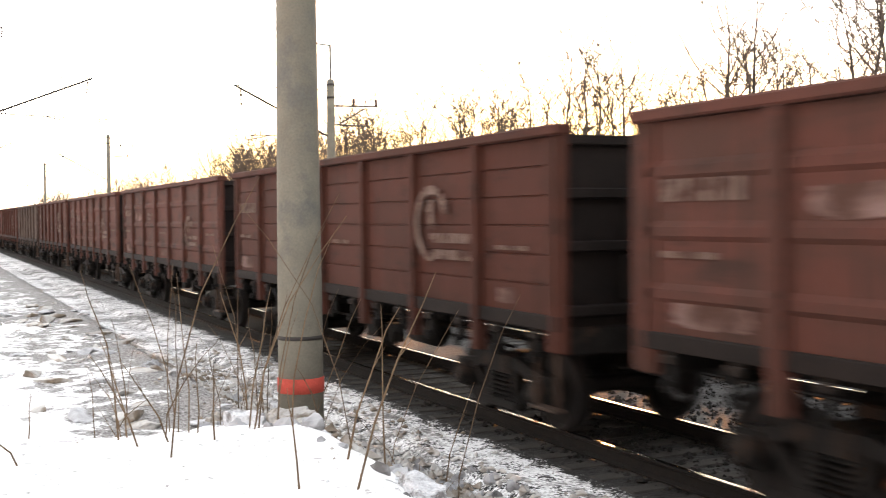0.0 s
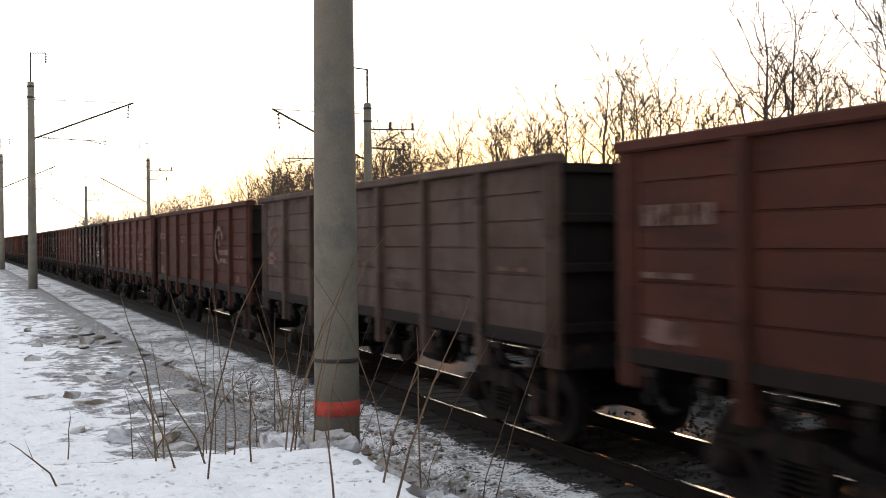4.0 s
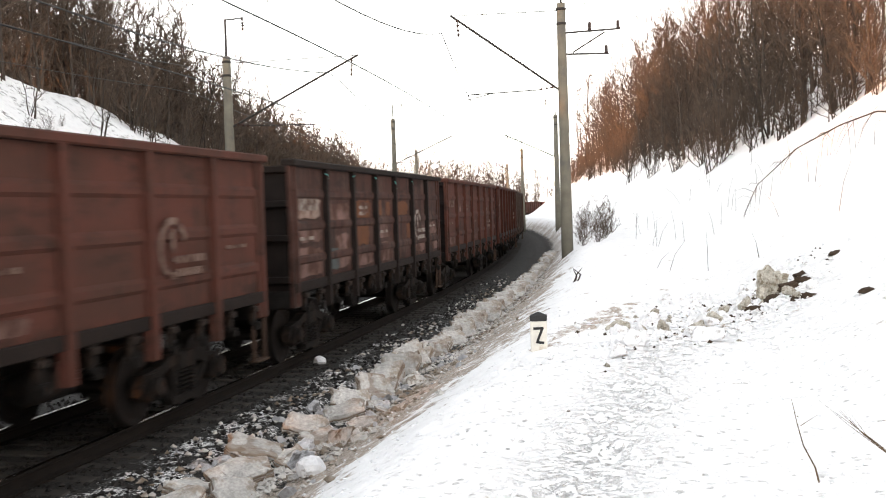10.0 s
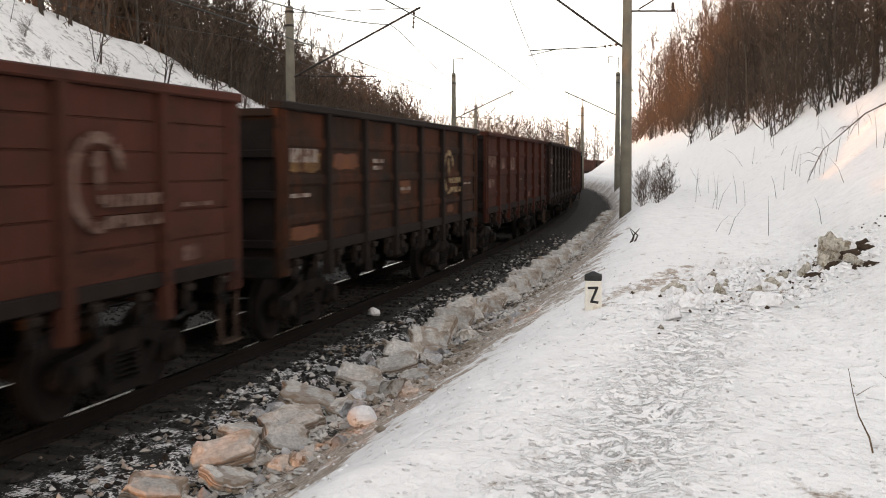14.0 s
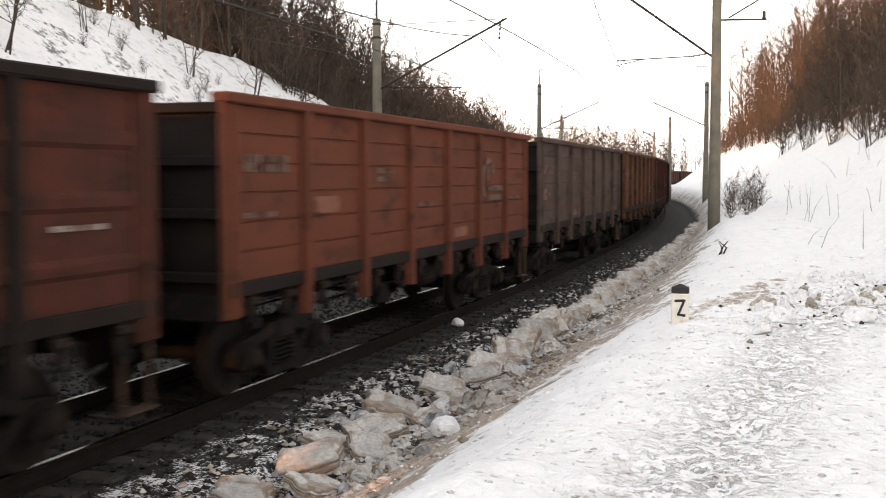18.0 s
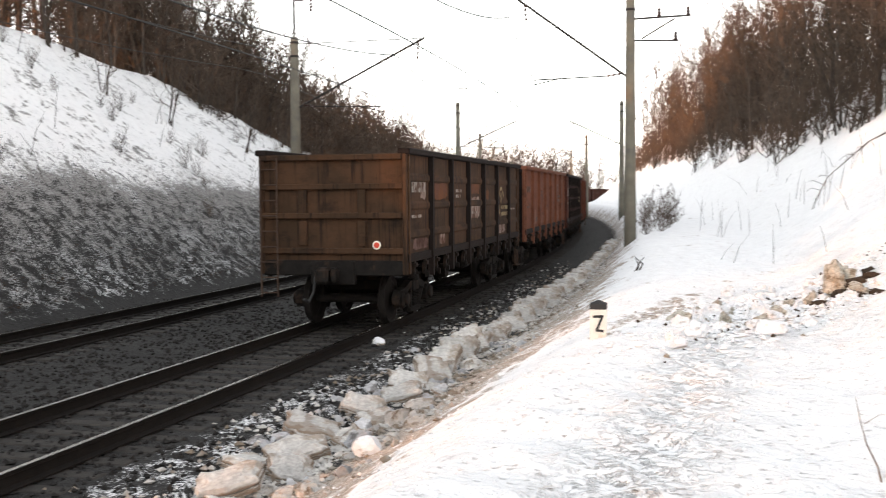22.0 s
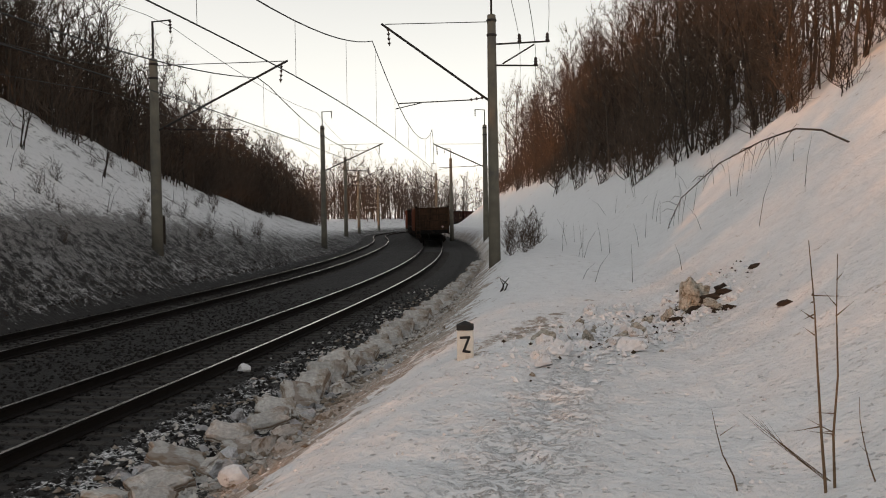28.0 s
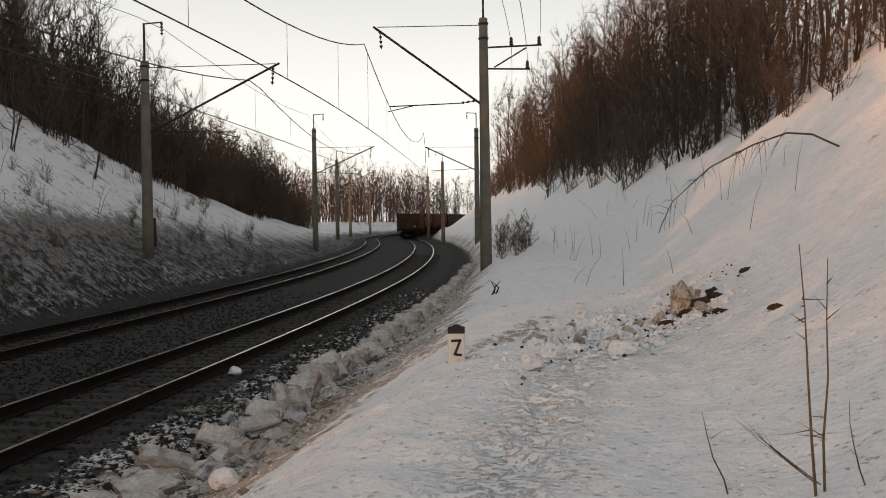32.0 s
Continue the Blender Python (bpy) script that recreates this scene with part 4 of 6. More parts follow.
KINDS = {
    "brown": wagon("brown", "patchy brown gondola wagon with pale primer patches and a ring mark", WHITE, DIRTY),
    "red": wagon("red", "dull red gondola wagon with a faint ring mark", FAINT, own_posts=True, patches=[(1, 2.45, 2.75, 0.1, 0.7, PALE), (0, 1.5, 1.75, 0.2, 0.9, PALE), (3, 1.5, 1.7, 0.2, 0.7, PALE)]),
    "soot": wagon("soot", "sooty orange gondola wagon with a yellowed ring mark", GOLD, mark_z=2.42, mark_size=0.95, patches=[(0, 2.45, 2.8, 0.1, 0.95, GILT), (1, 2.5, 2.78, 0.1, 0.95, OCHRE), (0, 1.5, 1.72, 0.1, 0.9, OCHRE), (3, 2.0, 2.4, 0.2, 0.7, OCHRE), (5, 1.5, 1.7, 0.3, 0.7, OCHRE)]),
    "maroon": wagon("maroon", "dull brick gondola wagon with a chalky ring mark", FAINT, own_posts=True, seams=True, mark_z=2.42, mark_size=0.95, patches=[(6, 1.5, 1.7, 0.2, 0.5, PALE), (0, 1.5, 1.75, 0.1, 0.7, PALE)]),
    "crimson": wagon("crimson", "dark crimson gondola wagon with chalky number blocks", None, own_posts=True, patches=[(0, 2.5, 2.85, 0.15, 0.95, PALE), (0, 1.95, 2.2, 0.15, 0.8, PALE), (1, 2.45, 2.8, 0.1, 0.8, PALE), (2, 2.3, 2.85, 0.1, 0.9, PALE), (4, 1.5, 1.7, 0.2, 0.7, PALE)]),
    "chalky": wagon("chalky", "crimson gondola wagon with chalked patches on dark posts", GOLD, mark_z=2.52, mark_size=0.8, patches=[(0, 2.92, 3.1, 0.0, 0.95, PALE), (0, 2.42, 2.72, 0.0, 1.0, LATE), (0, 1.95, 2.25, 0.35, 0.85, OCHRE), (0, 1.5, 1.78, 0.1, 0.9, OCHRE), (1, 2.42, 2.72, 0.0, 1.0, PALE), (1, 1.5, 1.75, 0.1, 0.9, PALE), (1, 1.95, 2.25, 0.4, 0.75, PALE), (2, 2.9, 3.1, 0.3, 0.9, PALE), (2, 2.1, 2.5, 0.2, 0.8, PALE), (3, 2.35, 2.7, 0.3, 0.9, PALE), (5, 2.3, 2.7, 0.5, 0.8, PALE)]),
    "tawny": wagon("tawny", "tawny brown gondola wagon with chalky patches", GOLD, own_ends=True, patches=[(0, 2.45, 2.95, 0.55, 0.9, LATE), (0, 1.48, 1.72, 0.2, 1.0, PALE), (1, 2.45, 2.85, 0.0, 0.95, OCHRE), (1, 1.5, 1.75, 0.45, 0.8, LATE), (3, 1.95, 2.55, 0.1, 0.9, LATE), (3, 2.55, 3.0, 0.2, 0.9, OCHRE), (5, 1.48, 1.75, 0.0, 0.9, LATE), (4, 2.3, 2.7, 0.1, 0.5, OCHRE)], mark_z=2.36, mark_size=0.8),
    "orange": wagon("orange", "brick red gondola wagon with small pale lettering", FAINT, own_posts=True, seams=True, mark_z=2.5, mark_size=0.8, patches=[(4, 1.5, 1.7, 0.2, 0.7, SALMON), (1, 2.1, 2.35, 0.1, 0.6, SALMON)]),
    "salmon": wagon("salmon", "salmon gondola wagon, lately painted, with faint lettering", FAINT, own_posts=True, seams=True, mark_z=2.6, mark_size=0.72, patches=[(1, 1.5, 2.05, 0.05, 0.8, SALMON), (3, 1.5, 2.0, 0.1, 0.8, SALMON), (2, 1.5, 1.85, 0.4, 1.0, SALMON), (5, 1.5, 1.9, 0.1, 0.9, SALMON), (1, 1.6, 1.78, 0.6, 0.85, TEALGREY)]),
    "grey": wagon("grey", "weathered grey brown gondola wagon with faint lettering", None, own_posts=True, seams=True, patches=[(0, 2.0, 2.3, 0.1, 0.7, PALE), (2, 1.5, 1.8, 0.2, 0.9, PALE)]),
    "dark": wagon("dark", "sooty dark brown gondola wagon with a pale ring mark", FAINT, mark_z=2.42, mark_size=0.95),
    "rusty": wagon("rusty", "rust orange gondola wagon with patchy paint", FAINT, own_posts=True, seams=True, patches=[(0, 2.4, 2.8, 0.2, 0.9, OCHRE), (3, 1.5, 1.9, 0.1, 0.9, OCHRE)]),
}
ORDER = ["tawny", "salmon", "chalky", "orange", "grey", "rusty", "maroon", "soot", "crimson", "dark", "red", "brown", "red", "maroon", "grey", "maroon", "red", "red", "maroon", "red", "red", "grey", "maroon", "red", "red", "orange"]
TRAIN, used = [], set()
for j, kind in enumerate(ORDER):
    if kind in used:
        w = copy_thing(KINDS[kind], Matrix())
    else:
        w = KINDS[kind]
        used.add(kind)
    w["j"] = j
    TRAIN.append(w)

# scraps of teal tape tied under the top rail
for k, z, tw in ((1, 3.27, 20), (2, 3.25, -30), (3, 3.28, 10), (4, 3.24, 40), (5, 3.26, -15)):
    V, F = [], []
    tube(V, F, [(0, 0, 0), (0.05, -0.02, -0.01), (0.10, -0.01, -0.04), (0.16, -0.02, -0.03 - 0.012 * k)], [0.006, 0.009, 0.008, 0.004], 4)
    part("tape_scrap", mesh_of("tape_scrap", V, F, TEAL), None, TRAIN[11], "frayed teal tape scrap", pose(POSTS[k] - 0.1, -1.54, z, 0, tw, 0))

# the tail of the last wagon
LAST = TRAIN[0]
LAST["label"] = "tawny brown gondola wagon, last in line, with red tail disc"
bm = bmesh.new()
lathe(bm, [(0.075, 0), (0.085, 0.03), (0.055, 0.035)], Matrix.Translation((-HALF - 0.03, -0.92, 1.62)) @ Matrix.Rotation(-math.pi / 2, 4, "Y"), 18)
disc = part("tail_disc", bm, LAMPGLASS, LAST, "pale rimmed red tail disc")
bm = bmesh.new()
lathe(bm, [(0.055, 0.036), (0.055, 0.042), (0.02, 0.043)], Matrix.Translation((-HALF - 0.03, -0.92, 1.62)) @ Matrix.Rotation(-math.pi / 2, 4, "Y"), 18)
part("disc_centre", bm, RED, disc, "red disc centre")


def train_s(t):
    return -266.16 + 13.809 * t - 0.02586 * t * t + 0.0000302 * t ** 3


def wagon_pose(s):
    a, b = at(s - 4.325, 0), at(s + 4.325, 0)
    d = b - a
    return Matrix.Translation((a + b) / 2) @ Euler((0, -math.atan2(d.z, math.hypot(d.x, d.y)), math.atan2(d.y, d.x))).to_matrix().to_4x4()


# ---- catenary poles ----
def insulator(bm, a, b, count=4, r=0.07):
    a, b = Vector(a), Vector(b)
    rod(bm, a, b, 0.02, seg=6)
    for k in range(count):
        p = a.lerp(b, (k + 0.5) / count)
        d = (b - a).normalized() * 0.035
        rod(bm, p - d, p + d, r, r * 0.5, seg=10)
    return bm


def catenary_pole(name, x, y, z, height, face, label, arm=None, rise=0.0, ext=1.4, arm_z=(6.0, 8.8), reach=4.2, cross=False, r0=0.225, r1=0.16, banded=False, lean=(0, 0)):
    """A tapered concrete pole at (x, y, z). face: degrees of the way from it to its track. arm: a tube bracket over the track."""
    p = thing(name, label, "catenary pole", "catenary poles", pose(x, y, z, lean[0], lean[1], 0) @ pose(0, 0, 0, 0, 0, face))
    bm = bmesh.new()
    lathe(bm, [(r0, -0.6), (r0 * 0.99, 1.0), ((r0 + r1) / 2, height / 2), (r1, height), (r1 * 0.8, height + 0.02)], seg=18)
    part("shaft", to_mesh("shaft", bm, CONCRETE, True), None, p, "tapered grey concrete shaft")
    if ext:
        part("extension", rods(((0.0, 0, height - 0.9), (0.0, 0, height + ext), 0.045), ((0.0, 0, height + ext - 0.03), (0.75, 0, height + ext + 0.02), 0.03)), IRON, p, "thin iron hook bracket")
        bm = bmesh.new()
        insulator(bm, (0.72, 0, height + ext), (0.72, 0, height + ext - 0.5))
        part("insulator", bm, INSUL, p)
    for zz in (height - 0.25, height - 0.8):
        bm = bmesh.new()
        lathe(bm, [(r1 + 0.02, zz), (r1 + 0.035, zz + 0.02), (r1 + 0.035, zz + 0.07), (r1 + 0.02, zz + 0.09)], seg=14)
        part("clamp", bm, IRON, p)
    if arm:
        a0, a1 = arm_z
        b = part("bracket", rods(((r1, 0, a0), (reach, 0, a1), 0.045)), IRON, p, "slanting tube bracket")
        part("stay", rods(((r1, 0, a1 - 0.05), (reach - 0.15, 0, a1 - 0.02), 0.016)), IRON, p, "thin stay rod")
        bm = bmesh.new()
        insulator(bm, (reach - 0.25, 0, a1 - 0.15), (reach - 0.3, 0, a1 - 0.85))
        part("insulator", bm, INSUL, b)
        bm = bmesh.new()
        insulator(bm, (r1 + 0.15, 0, a0 + 0.1), (r1 + 0.75, 0, a0 + 0.02), 3)
        part("insulator", bm, INSUL, p)
        part("registration_arm", rods(((r1 + 0.7, 0, a0 + 0.02), (3.6, 0, a0 - 0.05), 0.022), ((2.6, 0, a0 - 0.02), (3.7, 0, a0 - 0.25), 0.018)), IRON, p, "thin steady arm")
    if cross:
        bm = rods(((-r1, 0, height - 1.1), (-2.2, 0, height - 1.05), 0.035), ((-r1, 0, height - 1.9), (-1.75, 0, height - 1.95), 0.035), ((-0.4, 0, height - 1.85), (-1.6, 0, height - 1.15), 0.03))
        part("cross_arm", bm, IRON, p, "iron cross arms on the field side")
        for xx, zz in ((-1.05, height - 1.06), (-2.1, height - 1.05), (-1.65, height - 1.95)):
            bm = bmesh.new()
            lathe(bm, [(0.03, 0.0), (0.09, 0.05), (0.05, 0.1), (0.085, 0.16), (0.05, 0.2), (0.07, 0.27), (0.02, 0.33)], Matrix.Translation((xx, 0, zz)), 10)
            part("pin_insulator", bm, INSUL, p, "brown pin insulator")
    if banded:
        part("earth_wire", rods(((0.02, r0 + 0.05, 2.6), (0.02, r1 + 0.10, height), 0.008), ((0.0, r0 + 0.06, 3.1), (0.0, r0 + 0.055, 3.7), 0.028), seg=6), IRON, p, "thin earth wire down the shaft")
        for nm, zz, hh, mt, lab in (("red_band", 0.50, 0.15, REDBAND, "painted red band"), ("wire_hoop", 1.05, 0.035, IRON, "dark iron hoop")):
            bm = bmesh.new()
            lathe(bm, [(r0 + 0.004, zz), (r0 + 0.009, zz + 0.004), (r0 + 0.008, zz + hh), (r0 + 0.002, zz + hh + 0.004)], seg=24)
            part(nm, to_mesh(nm, bm, mt, True), None, p, lab)
    return p


def pole_beside(name, s, n, label, z=None, **kw):
    q = at(s, n)
    face = heading(s) + (90 if n > 0 else -90)
    catenary_pole(name, q.x, q.y, top(s, n) if z is None else z, face=face, label=label, **kw)


OLD = "weathered concrete catenary pole with iron bracket over the track"
pole_beside("catenary_pole", -10.45, 3.95, "concrete catenary pole with a red band among dry weeds", height=10.2, r0=0.235, r1=0.17, arm=False, ext=0, banded=True)
pole_beside("catenary_pole", -57.0, 4.4, OLD, height=10.4, arm=True, arm_z=(7.6, 9.6), reach=5.0, ext=1.5)
pole_beside("catenary_pole", -104.0, 4.3, OLD, height=10.4, arm=True, arm_z=(7.4, 9.4), reach=4.6)
pole_beside("catenary_pole", -43.0, -8.4, OLD, height=8.6, arm=True, arm_z=(6.2, 8.2), reach=4.2, ext=1.5, cross=True)
pole_beside("catenary_pole", -99.0, -7.9, OLD, height=10.4, arm=True, arm_z=(6.4, 8.6), reach=4.2, cross=True)
pole_beside("catenary_pole", -150.0, -7.9, OLD, height=10.4, arm=True, cross=True)
pole_beside("catenary_pole", 40.0, 4.5, "concrete catenary pole with cross arms above the snow bank", z=0.7, height=9.5, arm=True, arm_z=(6.3, 9.3), reach=4.2, cross=True, ext=1.6)
pole_beside("catenary_pole", 82.0, 4.25, OLD, z=0.3, height=9.4, arm=True, arm_z=(6.2, 8.0), reach=4.0, ext=1.2)
pole_beside("catenary_pole", 120.0, 2.95, OLD, height=9.4, arm=True, arm_z=(6.2, 8.0), reach=3.2, ext=1.1)
pole_beside("catenary_pole", 160.0, 2.8, OLD, height=9.4, arm=True, arm_z=(6.2, 8.0), reach=3.2)
pole_beside("catenary_pole", 40.6, -8.9, "pale concrete catenary pole on the snowy bank", height=7.6, arm=True, arm_z=(4.8, 7.4), reach=5.4, ext=1.5)
pole_beside("catenary_pole", 80.5, -8.2, OLD, z=0.5, height=9.2, arm=True, arm_z=(5.8, 7.8), reach=4.6, ext=1.1)
pole_beside("catenary_pole", 119.0, -9.0, OLD, z=0.5, height=9.0, arm=True, arm_z=(5.8, 7.8), reach=4.4, ext=1.0)
pole_beside("catenary_pole", 157.0, -8.7, OLD, z=0.5, height=9.0, arm=True, arm_z=(5.8, 7.8), reach=4.4, ext=1.0)
pole_beside("catenary_pole", 182.0, -9.3, OLD, z=0.5, height=8.8, arm=True, arm_z=(5.8, 7.8), reach=4.4, ext=0.9)


# ---- overhead wires ----
def wire(name, pts, r, label):
    V, F = [], []
    tube(V, F, pts, [r] * len(pts), 5)
    tagged(new(name, mesh_of(name, V, F, WIRE)), label, "overhead wire", "overhead wires")


def sag(s, span, mid, low, high):
    u = ((s - mid) / span) % 1.0
    return high - (high - low) * 4 * u * (1 - u)


SPANS = np.arange(-6, 232, 2.0)
for n0, mid, low, high in ((0.0, 40.0, 7.35, 9.3), (-SPACING + 0.6, 40.6, 6.8, 8.1)):
    tr_s = SPANS
    wire("contact_wire", [at(s, n0 + 0.3 * math.sin(s * 0.085), 6.15) for s in tr_s], 0.017, "dark grooved contact wire over the rails")
    wire("messenger_wire", [at(s, n0 + 0.25 * math.sin(s * 0.085), sag(s, 42.0, mid, low, high)) for s in tr_s], 0.019, "slack messenger wire over the rails")
    for s in np.arange(4, 130, 7.4):
        a, b = at(s, n0 + 0.27 * math.sin(s * 0.085), 6.16), at(s, n0 + 0.27 * math.sin(s * 0.085), sag(s, 42.0, mid, low, high))
        wire("dropper_wire", [a, b], 0.006, "thin dropper between the overhead wires")
for n0, z0 in ((5.55, 9.15), (6.6, 9.2), (6.15, 8.35)):
    wire("feeder_wire", [at(s, n0, sag(s, 37.0, 40.0, z0 - 0.7, z0)) for s in np.arange(3, 120, 3.0)], 0.009, "thin feeder wire on the cross arms")
for n0, z0 in ((-9.6, 7.4), (-10.3, 6.6), (-8.2, 9.3)):
    wire("feeder_wire", [at(s, n0, sag(s, 37.0, 39.8, z0 - 0.6, z0) + 1.0) for s in np.arange(-4, 150, 3.0)], 0.012, "thin feeder wire along the far bank")

# ---- picket post ----
pq = at(13.2, 5.77)
post = thing("picket_post", "whitewashed marker post with black cap and figure 7", "marker post", m=pose(pq.x, pq.y, 0.78, 0, 0, -84))
bm = boxes((-0.105, 0.105, -0.07, 0.07, -0.5, 0.36), bevel=0.012)
part("shaft", bm, POSTWHITE, post)
bm = boxes((-0.108, 0.108, -0.073, 0.073, 0.36, 0.44), bevel=0.012)
lathe(bm, [(0.125, 0.437), (0.02, 0.475)], Matrix.Diagonal((1, 0.72, 1, 1)) @ Matrix.Rotation(math.pi / 4, 4, "Z"), 4)
part("cap", bm, BLACK, post, "black painted cap")
bm = bmesh.new()
for a, b in (((-0.055, 0.27), (0.05, 0.275)), ((0.05, 0.275), (-0.02, 0.10)), ((-0.02, 0.10), (0.055, 0.09))):
    d = Vector((b[0] - a[0], 0, b[1] - a[1]))
    m = Matrix.Translation(((a[0] + b[0]) / 2, -0.0725, (a[1] + b[1]) / 2)) @ Matrix.Rotation(-math.atan2(d.z, d.x), 4, "Y")
    box(bm, -d.length / 2 - 0.012, d.length / 2 + 0.012, -0.003, 0.003, -0.016, 0.016, m=m)
part("figure", bm, BLACK, post, "black painted figure", kind="stuff")

# old stump post on the far bank
sq = at(42.5, -9.3)
bm = boxes((-0.11, 0.11, -0.09, 0.09, -0.4, 1.15), bevel=0.03)
tagged(part("stump_post", bm, BARK, None, "", pose(sq.x, sq.y, top(42.5, -9.3), 0, -12, 20)), "leaning dark wooden post on the far bank", "post")


# ---- lumps and slabs of snow ----
def lump_mesh(name, seed, mat, sx, sy, sz, rough=0.25, sub=2):
    bm = bmesh.new()
    bmesh.ops.create_icosphere(bm, subdivisions=sub, radius=1.0)
    rng = random.Random(seed)
    off = Vector((rng.uniform(0, 50), rng.uniform(0, 50), rng.uniform(0, 50)))
    for v in bm.verts:
        k = 1 + rough * (noise.noise(v.co * 1.3 + off) * 1.2 + noise.noise(v.co * 3.1 + off) * 0.55 + noise.noise(v.co * 6.5 + off) * 0.25)
        v.co = Vector((v.co.x * sx * k, v.co.y * sy * k, max(-0.5, v.co.z) * sz * k))
    return to_mesh(name, bm, mat)


def chunk_mesh(name, seed, mat, sx, sy, sz, cuts=7, rough=0.16, sub=3):
    """A broken chunk of old snow: flat fracture faces, crumbled edges."""
    bm = bmesh.new()
    bmesh.ops.create_icosphere(bm, subdivisions=sub, radius=1.0)
    rg = random.Random(seed)
    off = Vector((rg.uniform(0, 50), rg.uniform(0, 50), rg.uniform(0, 50)))
    planes = []
    for k in range(cuts):
        a, e = rg.uniform(0, 6.283), rg.uniform(-0.3, 1.2)
        planes.append((Vector((math.cos(a) * math.cos(e), math.sin(a) * math.cos(e), math.sin(e))), rg.uniform(0.45, 0.8)))
    for v in bm.verts:
        p = v.co.copy()
        for d, lim in planes:
            over = p.dot(d) - lim
            if over > 0:
                p -= d * over
        p *= 1 + rough * (noise.noise(p * 2.2 + off) + 0.7 * noise.noise(p * 5.1 + off) + 0.5 * noise.noise(p * 11 + off))
        v.co = Vector((p.x * sx, p.y * sy, max(-0.45, p.z) * sz))
    return to_mesh(name, bm, mat)


def plate_mesh(name, seed, mat, l, w, h):
    """A broken plate of crusted snow: uneven outline, layered edge, lumpy top."""
    rg = random.Random(seed)
    bm = bmesh.new()
    k = 22
    out = []
    off = Vector((rg.uniform(0, 50), rg.uniform(0, 50), rg.uniform(0, 50)))
    for j in range(k):
        a = 6.28319 * j / k
        cx, cy = math.copysign(abs(math.cos(a)) ** 0.5, math.cos(a)), math.copysign(abs(math.sin(a)) ** 0.5, math.sin(a))
        f = rg.uniform(0.80, 1.06)
        out.append((cx * l / 2 * f, cy * w / 2 * f))
    rings = []
    for f, z in ((0.45, -0.5), (0.92, -0.5), (1.0, -0.40), (0.97, -0.24), (0.90, -0.18), (1.02, -0.10), (1.0, 0.06), (0.93, 0.12), (1.01, 0.20), (0.99, 0.36), (0.90, 0.47), (0.55, 0.52)):
        ring = []
        for x, y in out:
            p = Vector((x * f, y * f, z * h))
            q = noise.noise(p * 4.0 + off) * 0.13 + noise.noise(p * 11.0 + off) * 0.07
            ring.append(bm.verts.new((p.x * (1 + q), p.y * (1 + q), p.z + q * (0.45 if abs(z) > 0.3 else 0.15))))
        rings.append(ring)
    for a, b in zip(rings, rings[1:]):
        for j in range(k):
            bm.faces.new((a[j], a[(j + 1) % k], b[(j + 1) % k], b[j]))
    bm.faces.new(list(reversed(rings[0]))), bm.faces.new(rings[-1])
    bmesh.ops.recalc_face_normals(bm, faces=bm.faces)
    return to_mesh(name, bm, mat)


def layered_ice():
    """Old snow laid down in beds: pale ones, and tan ones full of soot and sand."""
    m = material("layered_crusted_snow", (0.46, 0.445, 0.42), 0.8, spread=0.26, size=4, bump=1.0, fine=16, second=(0.30, 0.255, 0.21), second_amount=0.4, random_tint=0.18, spec=0.25)
    N, L = m.node_tree.nodes, m.node_tree.links
    b = N["Principled BSDF"]
    old = b.inputs["Base Color"].links[0].from_socket
    tc, sp, wob, add, wave, rmp, mx = (N.new("ShaderNode" + q) for q in ("TexCoord", "SeparateXYZ", "TexNoise", "Math", "TexNoise", "MapRange", "MixRGB"))
    wob.inputs["Scale"].default_value = 5.0
    L.new(tc.outputs["Object"], sp.inputs[0])
    L.new(tc.outputs["Object"], wob.inputs["Vector"])
    add.operation = "MULTIPLY_ADD"
    add.inputs[1].default_value = 0.06
    L.new(wob.outputs["Fac"], add.inputs[0])
    L.new(sp.outputs["Z"], add.inputs[2])
    wave.noise_dimensions = "1D"
    wave.inputs["Scale"].default_value, wave.inputs["Detail"].default_value = 16.0, 2.0
    L.new(add.outputs[0], wave.inputs["W"])
    rmp.inputs["From Min"].default_value, rmp.inputs["From Max"].default_value = 0.50, 0.60
    L.new(wave.outputs["Fac"], rmp.inputs["Value"])
    L.new(rmp.outputs[0], mx.inputs[0])
    L.new(old, mx.inputs[1])
    mx.inputs[2].default_value = (0.23, 0.175, 0.13, 1)
    L.new(mx.outputs[0], b.inputs["Base Color"])
    return m


LAYERED = layered_ice()
PLATES = [plate_mesh("snow_slab", 20 + k, LAYERED, 0.62 + 0.08 * (k % 3), 0.78 + 0.1 * (k % 2), 0.20 + 0.03 * (k % 4)) for k in range(8)]
SLABS = [chunk_mesh("snow_slab", k, ICE if k % 3 else SHADEICE, 0.40 + 0.06 * (k % 3), 0.26 + 0.05 * (k % 2), 0.10 + 0.025 * (k % 4), 10, 0.13) for k in range(9)]
LUMPS = [chunk_mesh("snow_lump", 40 + k, ICE if k % 3 == 0 else SHADEICE, 1.0, 0.7 + 0.06 * k, 0.8, 8, 0.24) for k in range(9)]
WHITES = [lump_mesh("snow_lump", 70 + k, SNOW, 1.0, 0.9, 0.75, 0.22) for k in range(4)]
rng = random.Random(5)


def put(me, name, s, n, size, rx, ry, rz, label, category, group, sink=0.3, z=None):
    q = at(s, n)
    ob = new(name, me)
    ob.matrix_basis = pose(q.x, q.y, (top(s, n) if z is None else z) + size * sink, rx, ry, heading(s) + rz) @ Matrix.Diagonal((size, size, size, 1))
    return tagged(ob, label, category, group)


